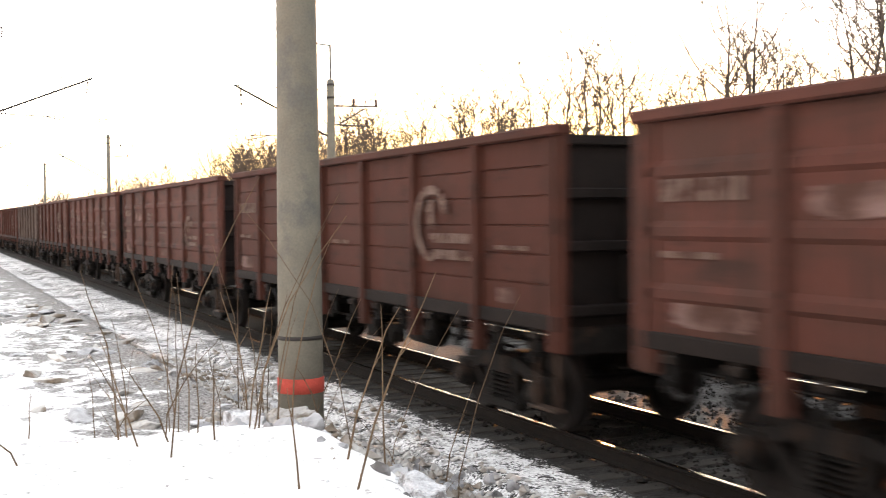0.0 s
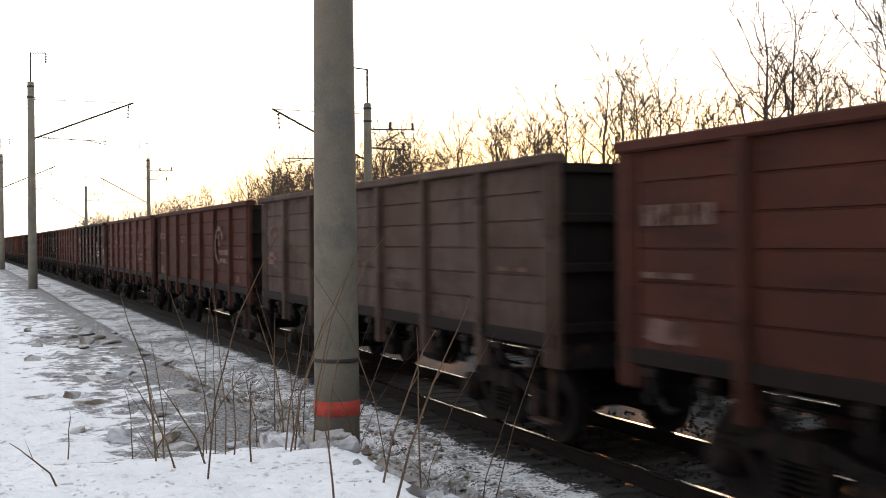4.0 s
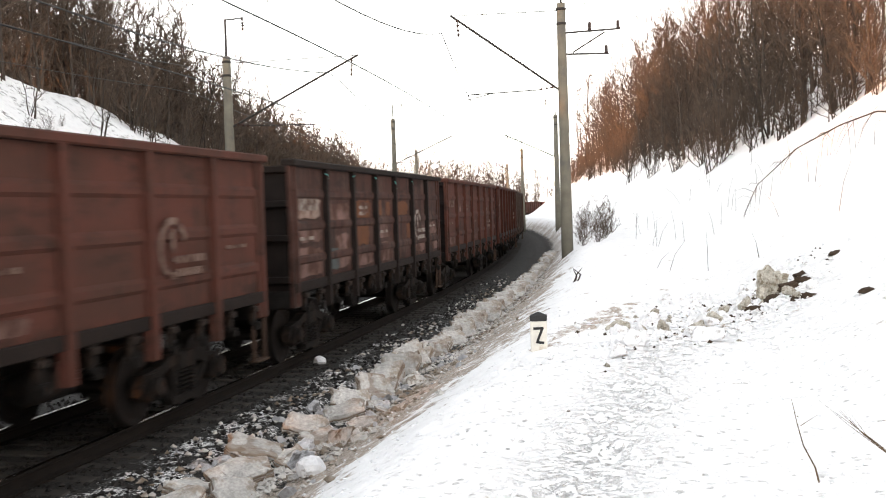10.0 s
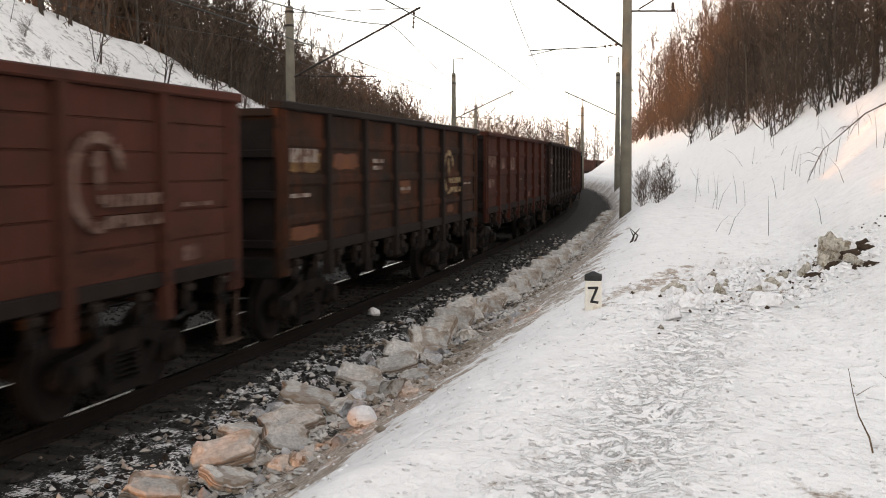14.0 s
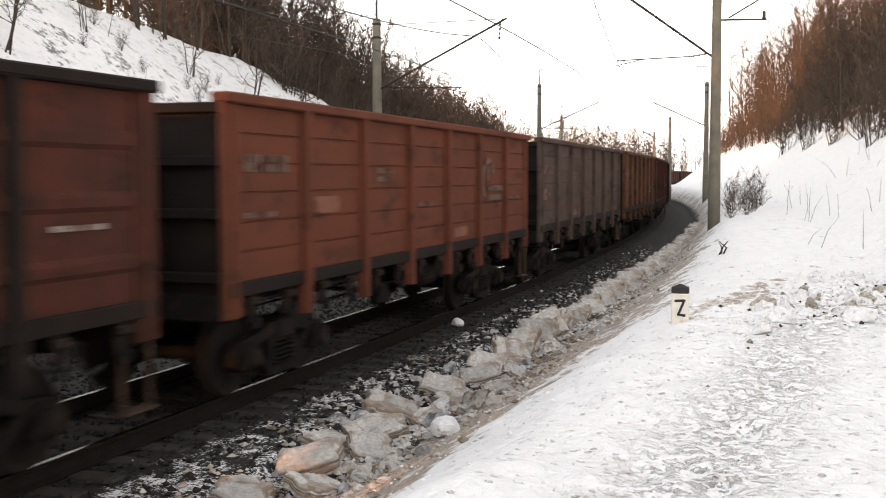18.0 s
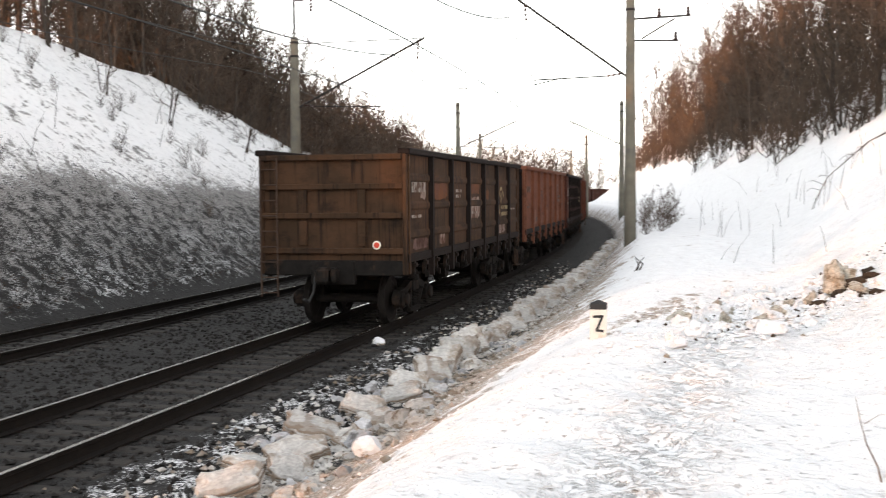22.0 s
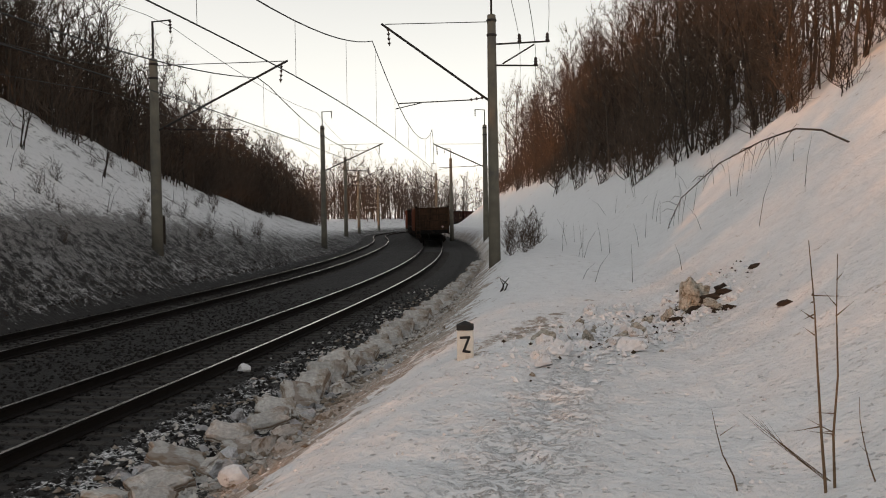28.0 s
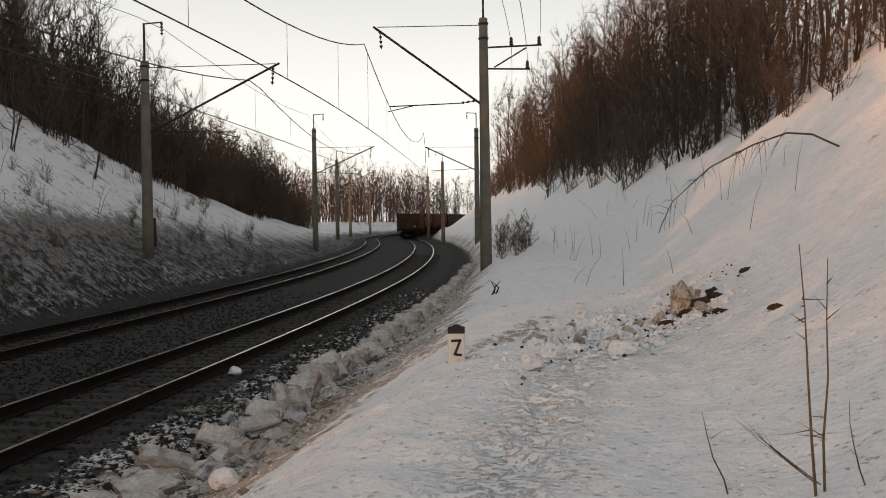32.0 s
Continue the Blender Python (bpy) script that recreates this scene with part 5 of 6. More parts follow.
s = 15.6
while s < 56:
    put(rng.choice(PLATES), "snow_slab", s, 2.78 + rng.uniform(-0.12, 0.16) + 0.012 * (s - 10), rng.uniform(0.5, 0.88), rng.uniform(-10, 10), -rng.uniform(28, 52), rng.uniform(-22, 22) + 12,
        "tilted slab of grubby crusted snow beside the ballast", "snow slab", "slabs along the ballast edge", 0.16)
    s += rng.uniform(0.30, 0.55)
for s, n, size, rx, ry, rz in ((14.9, 2.75, 1.0, 6, -22, 10), (13.9, 2.95, 1.0, -8, -16, 30), (13.1, 2.65, 0.95, 5, -25, 5), (12.4, 3.1, 0.9, -6, -12, 50), (11.6, 2.55, 1.25, 8, -10, 20), (11.2, 3.2, 0.8, -10, -20, 70), (10.5, 2.8, 1.1, -4, -14, 40), (9.8, 3.05, 0.9, 10, -18, 15),
                               (9.9, 2.5, 0.9, 4, -8, 80), (9.1, 2.7, 1.1, -8, -14, 30), (8.4, 3.1, 0.9, 6, -12, 60), (8.0, 2.6, 1.0, 4, -10, 10), (12.9, 3.5, 0.6, -6, -20, 25), (14.3, 3.35, 0.6, 8, -24, 15)):
    put(PLATES[int(s * 10) % 8], "snow_slab", s, n, size * 0.72, rx * 1.8, ry, rz, "thick broken slab of layered dirty snow beside the ballast", "snow slab", "slabs along the ballast edge", 0.10)
for k in range(72):
    s = rng.uniform(6.0, 17)
    put(rng.choice(PLATES + LUMPS), "snow_lump", s, rng.uniform(2.3, 3.9), rng.uniform(0.08, 0.26), rng.uniform(-25, 25), rng.uniform(-25, 25), rng.uniform(0, 360),
        "broken lump of dirty snow at the bank's foot", "snow lump", "lumps along the ballast edge", 0.1)
for k in range(36):
    s = rng.uniform(-17, 7)
    put(rng.choice(LUMPS + SLABS[:4]), "snow_lump", s, rng.uniform(2.7, 4.3), rng.uniform(0.12, 0.36), rng.uniform(-25, 25), rng.uniform(-25, 25), rng.uniform(0, 360),
        "broken lump of dirty snow at the bank's foot", "snow lump", "lumps along the ballast edge", 0.08)
for k in range(60):
    s = rng.uniform(-30, -11.5)
    put(rng.choice(SLABS), "snow_slab", s, rng.uniform(4.0, 6.4), rng.uniform(0.2, 0.7), rng.uniform(-15, 15), rng.uniform(-15, 15), rng.uniform(0, 360),
        "flat slab of grubby snow on the slope", "snow slab", "slabs on the slope", 0.03)
for k in range(130):
    put(LUMPS[k % 9], "snow_lump", rng.uniform(-10.5, 2.0), 2.9 + 1.9 * rng.random(), 0.10 + 0.2 * rng.random() ** 1.4, rng.uniform(-20, 20), rng.uniform(-20, 20), rng.uniform(0, 360),
        "broken lump of grubby snow below the mound", "snow lump", "lumps along the ballast edge", 0.05)
# the finer rubble between them
SMALL = [chunk_mesh("snow_rubble", 140 + k, SHADEICE, 1.0, 0.8, 0.8, 7, 0.25, 2) for k in range(6)]
packs = []
for me in SMALL:
    me.calc_loop_triangles()
    packs.append((np.array([v.co[:] for v in me.vertices]), np.array([p.vertices[:] for p in me.loop_triangles])))
VV, FF, o = [], [], 0
for k in range(900):
    v, f = packs[k % 6]
    s, n = rng.uniform(-11.5, 3.5), 2.2 + 2.75 * rng.random()
    if k >= 700:
        s, n = rng.uniform(6, 20), rng.gauss(2.9, 0.45)
    q, a, size = at(s, n), rng.uniform(0, 6.283), 0.025 + 0.10 * rng.random() ** 1.8
    c, d = math.cos(a) * size, math.sin(a) * size
    VV.append(np.stack([q.x + v[:, 0] * c - v[:, 1] * d, q.y + v[:, 0] * d + v[:, 1] * c, top(s, n) + (v[:, 2] + 0.1) * size], -1))
    FF.append(f + o)
    o += len(v)
rubble = bpy.data.meshes.new("snow_rubble")
rubble.from_pydata(np.concatenate(VV).tolist(), [], np.concatenate(FF).tolist())
rubble.materials.append(SHADEICE)
tagged(new("snow_rubble", rubble), "grey rubble of broken snow beside the ballast", "snow rubble", kind="stuff")
put(WHITES[0], "snow_lump", 10.15, 3.75, 0.17, 0, 0, 20, "round white snow lump on the slope", "snow lump", "lumps along the ballast edge", 0.45)
put(WHITES[1], "snow_lump", 18.4, 1.15, 0.13, 0, 0, 60, "small white lump lying on the ballast", "snow lump", "", 0.4)
# the dug patch on the slope
STRAW = material("yellowed_snow_clod", (0.46, 0.43, 0.37), 0.9, spread=0.35, size=6, bump=0.9, fine=16, second=(0.20, 0.165, 0.12), second_amount=0.45)
CLODS = [chunk_mesh("snow_clod", 90 + k, STRAW if k % 3 == 0 else SNOW, 1.0, 0.75, 0.8, 6, 0.22) for k in range(6)]
EARTH = [chunk_mesh("earth_clod", 110 + k, SOIL, 1.0, 0.8, 0.5, 6, 0.35) for k in range(3)]
put(lump_mesh("snow_clod", 95, STRAW, 0.85, 0.6, 1.0, 0.55, 4), "snow_clod", 17.4, 9.0, 0.31, 10, -12, 30, "upright clod of yellowed snow by the dug patch", "snow clod", "clods of the dug patch", 0.45)
put(CLODS[1], "snow_clod", 13.5, 7.85, 0.22, 0, 10, 80, "clod of yellowed snow by the dug patch", "snow clod", "clods of the dug patch", 0.35)
for s, n, z in ((14.0, 9.85, 0.13), (15.6, 9.35, 0.13), (15.9, 9.2, 0.10), (16.3, 8.7, 0.15), (16.7, 8.9, 0.12), (15.2, 6.75, 0.10), (17.0, 8.2, 0.14), (17.9, 9.2, 0.13), (17.6, 9.4, 0.11), (17.1, 9.3, 0.2), (17.3, 9.55, 0.16), (17.75, 8.9, 0.17), (16.9, 9.0, 0.14), (18.2, 9.6, 0.15), (16.1, 8.3, 0.12), (15.4, 8.0, 0.1), (18.6, 10.2, 0.14)):
    put(rng.choice(EARTH), "earth_clod", s, n, z, 0, 0, rng.uniform(0, 360), "dark bare earth showing through the snow", "earth clod", "earth of the dug patch", 0.05)
for k in range(150):
    s = min(20.0, rng.gauss(16.4, 1.8))
    n = max(6.7, 7.3 + (s - 14) * 0.3 + rng.gauss(0, 0.6))
    put(rng.choice(CLODS), "snow_clod", s, n, 0.035 + 0.15 * rng.random() ** 2, rng.uniform(-20, 20), rng.uniform(-20, 20), rng.uniform(0, 360),
        "clod of trampled snow in the dug patch", "snow clod", "clods of the dug patch", 0.25)


# ---- small loose stones and crumbs, past counting ----
def scatter(name, label, mat, count, place, seed, lo, hi, flat=0.7):
    rg = np.random.RandomState(seed)
    unit = np.array([(1, 0, 0), (-1, 0, 0), (0, 1, 0), (0, -1, 0), (0, 0, 1), (0, 0, -1)], float)
    tri = np.array([(0, 2, 4), (2, 1, 4), (1, 3, 4), (3, 0, 4), (2, 0, 5), (1, 2, 5), (3, 1, 5), (0, 3, 5)])
    s, n = place(rg, count)
    x, y, z = track(s, n)
    z = z + ground_z(s, n)
    size = rg.uniform(lo, hi, count) ** 1.0
    a = rg.uniform(0, 6.28, count)
    v = unit[None] * rg.uniform(0.6, 1.3, (count, 6, 1)) + rg.normal(0, 0.16, (count, 6, 3))
    c, d = np.cos(a)[:, None], np.sin(a)[:, None]
    vx, vy = v[..., 0] * c - v[..., 1] * d, v[..., 0] * d + v[..., 1] * c
    V = np.stack([vx, vy, v[..., 2] * flat], -1) * size[:, None, None]
    V += np.stack([x, y, z + size * 0.3], -1)[:, None]
    F = (tri[None] + (np.arange(count) * 6)[:, None, None]).reshape(-1, 3)
    me = bpy.data.meshes.new(name)
    me.from_pydata(V.reshape(-1, 3).tolist(), [], F.tolist())
    me.materials.append(mat)
    tagged(new(name, me), label, name.replace("_", " "), kind="stuff")


scatter("ballast_stones", "loose dark ballast stones beside the rails", STONE, 16000, lambda g, c: (lambda s: (s, -4.2 + (np.where(s < 4, 5.3, 7.2)) * g.rand(c)))(-14 + 56 * g.beta(1.2, 1.6, c)), 11, 0.015, 0.05)
scatter("far_ballast_stones", "loose dark ballast stones beside the far rails", STONE, 5000, lambda g, c: (g.uniform(8, 60, c), g.uniform(-8.0, -4.0, c)), 12, 0.025, 0.06)
scatter("snow_crumbs", "crumbs of dirty snow strewn over the ballast edge", ICE, 9000, lambda g, c: (-22 + 66 * g.beta(1.3, 1.9, c), 2.9 + np.abs(g.normal(0, 0.55, c)) * np.where(g.rand(c) < 0.35, -1, 1)), 13, 0.012, 0.06)
scatter("slope_crumbs", "small crumbs of snow on the bank", SNOW, 3000, lambda g, c: (-10 + 38 * g.beta(1.4, 2.0, c), 3.6 + 7.5 * g.beta(1.3, 1.7, c)), 14, 0.006, 0.024)
scatter("rubble_crumbs", "grey crumbs of old snow between the broken lumps", ICE, 5200, lambda g, c: (g.uniform(-12, 4, c), 2.2 + 2.5 * g.beta(1.6, 1.5, c)), 15, 0.02, 0.085)
scatter("patch_crumbs", "crumbs of dug snow on the slope", SNOW, 1500, lambda g, c: (lambda s: (s, 7.3 + (s - 14) * 0.3 + g.normal(0, 0.6, c)))(np.minimum(20.5, g.normal(16.4, 1.9, c))), 16, 0.015, 0.06)
scatter("patch_earth", "crumbs of dark earth round the dug patch", SOIL, 380, lambda g, c: (lambda s: (s, 7.4 + (s - 14) * 0.34 + g.normal(0, 0.45, c)))(np.minimum(20.5, g.normal(16.8, 1.7, c))), 17, 0.012, 0.045)
scatter("bank_soil", "dark soil and rubble along the foot of the far bank", SOIL, 5000, lambda g, c: (4 + 90 * g.beta(1.1, 1.8, c), -7.0 - np.abs(g.normal(0, 0.8, c))), 18, 0.015, 0.05, 0.4)


# ---- bare trees ----
def grow(seed, height, stems=1, limbs=14, subs=6, twigs=6, spread=0.34, r=0.085, low=0.2, tilt=(0.35, 1.1), fine=0.0085):
    """Trunk and crown of a bare tree, as two sets of vertices and faces: limbs bend upwards, each with side branches full of fine tapering twigs."""
    rg = random.Random(seed)
    tv, tf, cv, cf = [], [], [], []

    def stray(k):
        return Vector((rg.uniform(-k, k), rg.uniform(-k, k), rg.uniform(-k, k)))

    for st in range(stems):
        h = height * rg.uniform(0.8, 1.05)
        lean = Vector((rg.uniform(-1, 1), rg.uniform(-1, 1), 0)) * (0.07 if stems == 1 else 0.28)
        base = Vector((0, 0, -0.3)) + (Vector((rg.uniform(-0.3, 0.3), rg.uniform(-0.3, 0.3), 0)) if stems > 1 else Vector())
        pts = [base]
        for k in range(1, 7):
            f = k / 6
            pts.append(base + lean * h * f ** 1.2 + Vector((0, 0, h * f * 0.94)) + stray(0.14 * h / 9))
        tube(tv, tf, pts, [r * (1 - f / 6.4) ** 0.9 for f in range(7)], 5)
        n_l = max(3, limbs // stems)
        turn = rg.uniform(0, 6.283)
        for k in range(n_l):
            f = low + (0.99 - low) * (k + rg.random()) / n_l
            i = min(5, int(f * 6))
            p = pts[i].lerp(pts[i + 1], f * 6 - i)
            turn += 2.4 + rg.uniform(-0.5, 0.5)
            ln = h * spread * (1.1 - 0.72 * f) * rg.uniform(0.65, 1.1)
            d = Vector((math.cos(turn), math.sin(turn), rg.uniform(*tilt) + 0.9 * f * f)).normalized()
            line = [p]
            for q in (0.36, 0.34, 0.30):
                line.append(line[-1] + d * ln * q)
                d = (d + Vector((0, 0, 0.22)) + stray(0.28)).normalized()
            rr = r * (1.05 - f) * 0.45 + 0.010
            tube(cv, cf, line, [rr, rr * 0.7, rr * 0.45, fine], 3)
            for m in range(subs):
                g = (m + rg.random()) / subs * 2.7 + 0.3
                j = min(2, int(g))
                b = line[j].lerp(line[j + 1], g - j)
                along = (line[j + 1] - line[j]).normalized()
                dd = (along * 0.75 + stray(0.85) + Vector((0, 0, 0.22))).normalized()
                l2 = ln * rg.uniform(0.24, 0.5)
                e1 = b + dd * l2 * 0.55
                e2 = e1 + (dd + stray(0.35) + Vector((0, 0, 0.15))).normalized() * l2 * 0.45
                tube(cv, cf, [b, e1, e2], [fine * 1.6, fine * 1.2, 0.0], 3)
                for t in range(twigs):
                    u = rg.uniform(0.15, 1.9)
                    c = b.lerp(e1, u) if u < 1 else e1.lerp(e2, u - 1)
                    d3 = (dd * 0.75 + stray(0.8) + Vector((0, 0, 0.2))).normalized()
                    tube(cv, cf, [c, c + d3 * h * rg.uniform(0.03, 0.075)], [fine, 0.0], 3)
    return tv, tf, cv, cf


def tree_proto(name, label, seed, **kw):
    tv, tf, cv, cf = grow(seed, **kw)
    t = thing(name, label, "tree" if name == "bare_tree" else "shrub", "trees of the cutting" if name == "bare_tree" else "shrubs of the cutting")
    part("trunk", mesh_of("trunk", tv, tf, BARK, False), None, t)
    part("crown", mesh_of("crown", cv, cf, TWIG), None, t, "bare twiggy crown")
    return t


PLACED = set()


def plant(proto, s, n, scale, turn, lean=0.0, sink=0.0):
    q = at(s, n)
    m = pose(q.x, q.y, top(s, n) - sink, lean * math.cos(turn), lean * math.sin(turn), turn * 57.3)
    if proto not in PLACED:
        PLACED.add(proto)
        t = proto
        t.matrix_basis = m
    else:
        t = copy_thing(proto, m)
    t.scale = (scale, scale, scale)
    return t


TALL = [tree_proto("bare_tree", "slender bare tree with a grey brown trunk on the cutting", 200 + k, height=9.4 + 0.4 * k, limbs=18, subs=6, twigs=6, spread=0.30 + 0.03 * (k % 3)) for k in range(5)]
CLUMP = [tree_proto("bare_tree", "clump of thin bare stems rooted in the snow", 220 + k, height=7.4, stems=4, limbs=28, subs=4, twigs=6, spread=0.26, r=0.05) for k in range(3)]
BROAD = [tree_proto("bare_tree", "broad bare tree with knotty limbs beside the far track", 240 + k, height=7.2 + k * 0.35, limbs=15, subs=7, twigs=6, spread=0.46, r=0.11, low=0.28, tilt=(0.25, 0.8)) for k in range(4)]
SHRUB = [tree_proto("bare_shrub", "dense twiggy leafless shrub on the snow bank", 260 + k, height=2.6, stems=7, limbs=35, subs=4, twigs=5, spread=0.5, r=0.022, low=0.06, fine=0.006) for k in range(3)]
EDGE_S, EDGE_N = [24, 36, 45, 60, 90, 170], [20.5, 17.2, 15.8, 13.0, 12.0, 10.5]


def near_edge(s):
    return float(np.interp(s, EDGE_S, EDGE_N))


def far_edge(s):
    return float(np.interp(s, [-5, 10, 45, 75, 100, 170], [16.5, 17.6, 17.0, 16.2, 14.8, 12.5]))


rng = random.Random(21)
# far bank, beyond the second track
for k in range(120):
    s = 3 + 112 * (k + rng.random()) / 120
    n = -(far_edge(s) + 6.0 * rng.random() ** 1.4)
    plant(rng.choice(TALL + CLUMP), s, n, rng.uniform(0.85, 1.2) * float(np.interp(s, [50, 85], [1.0, 0.72])), rng.uniform(0, 6.28), rng.uniform(-4, 4))
for k in range(46):
    s = rng.uniform(48, 140)
    plant(rng.choice(SHRUB), s, -far_edge(s) + rng.uniform(-2.5, 1.2), rng.uniform(0.9, 1.8), rng.uniform(0, 6.28))
for k in range(26):
    s = rng.uniform(4, 60)
    plant(rng.choice(CLUMP + SHRUB), s, -rng.uniform(13.0, 17.0), rng.uniform(0.3, 0.7), rng.uniform(0, 6.28))
for k in range(40):
    plant(rng.choice(SHRUB), rng.uniform(14, 70), -rng.uniform(8.6, 15), rng.uniform(0.16, 0.42), rng.uniform(0, 6.28))
# one row of broad trees beyond the far track, where the train comes from
for k in range(112):
    s = -3 - 96 * (k + rng.uniform(0.0, 1.0)) / 112
    plant(rng.choice(BROAD), s, -(14.2 + 5.0 * rng.random()), rng.uniform(0.95, 1.22), rng.uniform(0, 6.28), rng.uniform(-4, 4))
# bank on the walker's side
for k in range(120):
    s = 25 + 105 * (k + rng.random()) / 120
    n = near_edge(s) + 6.0 * rng.random() ** 1.4
    plant(rng.choice(TALL + CLUMP), s, n, rng.uniform(0.85, 1.2) * float(np.interp(s, [40, 80], [1.0, 1.15])), rng.uniform(0, 6.28), rng.uniform(-5, 5))
for s, n, k in ((57.5, 12.2, 1.7), (60.0, 12.9, 1.5), (64, 12.4, 1.6), (54, 13.6, 1.2), (45, 15.4, 1.2), (40.5, 15.8, 1.0), (36.5, 16.6, 0.9), (70, 11.6, 1.3), (78, 11.0, 1.3), (88, 10.6, 1.3), (50.5, 14.6, 1.3)):
    plant(rng.choice(SHRUB), s, n, k, rng.uniform(0, 6.28))
for k in range(56):
    s = rng.uniform(38, 150)
    plant(rng.choice(SHRUB), s, near_edge(s) + rng.uniform(-0.3, 4), rng.uniform(0.9, 1.9), rng.uniform(0, 6.28))
# low brush round the pole foot
for s, n, k in ((45.0, 5.2, 0.62), (47.5, 5.9, 0.75), (43.0, 5.0, 0.5), (50.5, 6.3, 0.6), (41.5, 5.6, 0.45), (39.6, 5.1, 0.4), (53.0, 5.6, 0.5), (44.0, 5.9, 0.5), (56.0, 5.2, 0.5)):
    plant(SHRUB[int(s) % 3], s, n, k, s)


# ---- far woods past counting ----
def bake(name, label, sets, spots, seed):
    """Many trees as one mesh; spots: x, y, z, scale, turn."""
    rg = random.Random(seed)
    VV, FF, o = [], [], 0
    packs = []
    for tv, tf, cv, cf in sets:
        v = np.array([tuple(p) for p in tv + cv])
        f = [tuple(a) for a in tf] + [tuple(b + len(tv) for b in a) for a in cf]
        tri = [t for a in f for t in ((a,) if len(a) == 3 else ((a[0], a[1], a[2]), (a[0], a[2], a[3])))]
        packs.append((v, np.array(tri)))
    for x, y, z, sc, a in spots:
        v, f = rg.choice(packs)
        c, d = math.cos(a) * sc, math.sin(a) * sc
        VV.append(np.stack([x + v[:, 0] * c - v[:, 1] * d, y + v[:, 0] * d + v[:, 1] * c, z + v[:, 2] * sc], -1))
        FF.append(f + o)
        o += len(v)
    V, F = np.concatenate(VV), np.concatenate(FF)
    me = bpy.data.meshes.new(name)
    me.from_pydata(V.tolist(), [], F.tolist())
    me.materials.append(TWIG)
    tagged(new(name, me), label, "woods", kind="stuff")


def spot(s, n, scale):
    q = at(s, n)
    return (q.x, q.y, top(s, n), scale, rng.uniform(0, 6.28))


spots = []
for k in range(190):
    s = 24 + 150 * rng.random()
    spots.append(spot(s, near_edge(s) + 2.5 + 19 * rng.random(), rng.uniform(0.85, 1.25) * float(np.interp(s, [40, 80], [1.0, 1.15]))))
for k in range(170):
    s = 2 + 60 * rng.random()
    spots.append(spot(s, -(far_edge(s) + 1.0 + 13 * rng.random()), rng.uniform(0.85, 1.25)))
for k in range(110):
    s = 48 + 130 * rng.random()
    spots.append(spot(s, -(far_edge(s) + 0.5 + 7 * rng.random()), rng.uniform(0.5, 0.8)))
# unseen trees up behind the walker, added to close that side in
for k in range(24):
    spots.append(spot(rng.uniform(-110, 0), rng.uniform(22, 40), rng.uniform(0.7, 1.0)))
for k in range(40):
    s = rng.uniform(-12, 6)
    spots.append(spot(s, -(17.5 + 14 * rng.random()), rng.uniform(0.8, 1.15)))
bake("woods", "dense leafless woods on the cutting's slopes", [grow(280 + k, height=9.2 + 0.5 * k, limbs=15, subs=5, twigs=5, spread=0.33, fine=0.0105) for k in range(4)], spots, 3)
spots = []
for k in range(130):
    spots.append(spot(-60 - 190 * rng.random(), -(13.6 + 9 * rng.random()), rng.uniform(0.85, 1.15)))
bake("lineside_woods", "row of broad bare trees beyond the far track", [grow(340 + k, height=7.4 + 0.4 * k, limbs=13, subs=5, twigs=4, spread=0.44, r=0.1, low=0.24, tilt=(0.25, 0.8), fine=0.013) for k in range(4)], spots, 8)
rng2 = random.Random(77)


def beyond(count, x0, x1, y0, y1, lo, hi, wide):
    """Places off both sides of the line, past the bends."""
    got = []
    for k in range(count):
        x, y = rng2.uniform(x0, x1), rng2.uniform(y0, y1)
        i = int(np.argmin(np.hypot(XG - x, YG - y)))
        n = -((x - XG[i]) * -math.sin(THG[i]) + (y - YG[i]) * math.cos(THG[i]))
        if not -12.5 < n < 8.5 and abs(n) < wide:
            got.append((x, y, top(SG[i], max(-60.0, min(60.0, n))), rng2.uniform(lo, hi), rng2.uniform(0, 6.28)))
    return got


spots = beyond(230, 175, 420, -45, 190, 0.9, 1.4, 220) + beyond(120, -420, -170, -60, 110, 0.8, 1.1, 220) + beyond(260, 185, 290, -5, 110, 0.9, 1.35, 400) + beyond(170, 190, 270, 15, 62, 1.0, 1.4, 400)
bake("far_woods", "distant bare woods beyond the bend", [grow(300 + k, height=9.5, limbs=10, subs=4, twigs=3, spread=0.40, r=0.1, fine=0.02) for k in range(3)], spots, 4)
under = []
for k in range(190):
    s = 28 + 125 * rng.random()
    under.append(spot(s, near_edge(s) + 7 * rng.random() ** 1.5, rng.uniform(0.8, 1.6)))
for k in range(150):
    s = 45 + 75 * rng.random()
    under.append(spot(s, -(far_edge(s) + 0.3 + 5 * rng.random()), rng.uniform(1.8, 2.7)))
for k in range(190):
    s = 10 + 150 * rng.random()
    under.append(spot(s, -(far_edge(s) + 7 * rng.random() ** 1.5), rng.uniform(0.9, 1.9)))
for k in range(150):
    under.append(spot(-2 - 130 * rng.random() ** 1.3, -(13.0 + 7 * rng.random()), rng.uniform(0.8, 1.9)))
under += beyond(200, 180, 300, -5, 100, 1.5, 2.6, 400)
bake("undergrowth", "tangled leafless undergrowth at the edge of the woods", [grow(320 + k, height=2.8, stems=4, limbs=16, subs=4, twigs=4, spread=0.55, r=0.02, low=0.08, fine=0.008) for k in range(3)], under, 6)


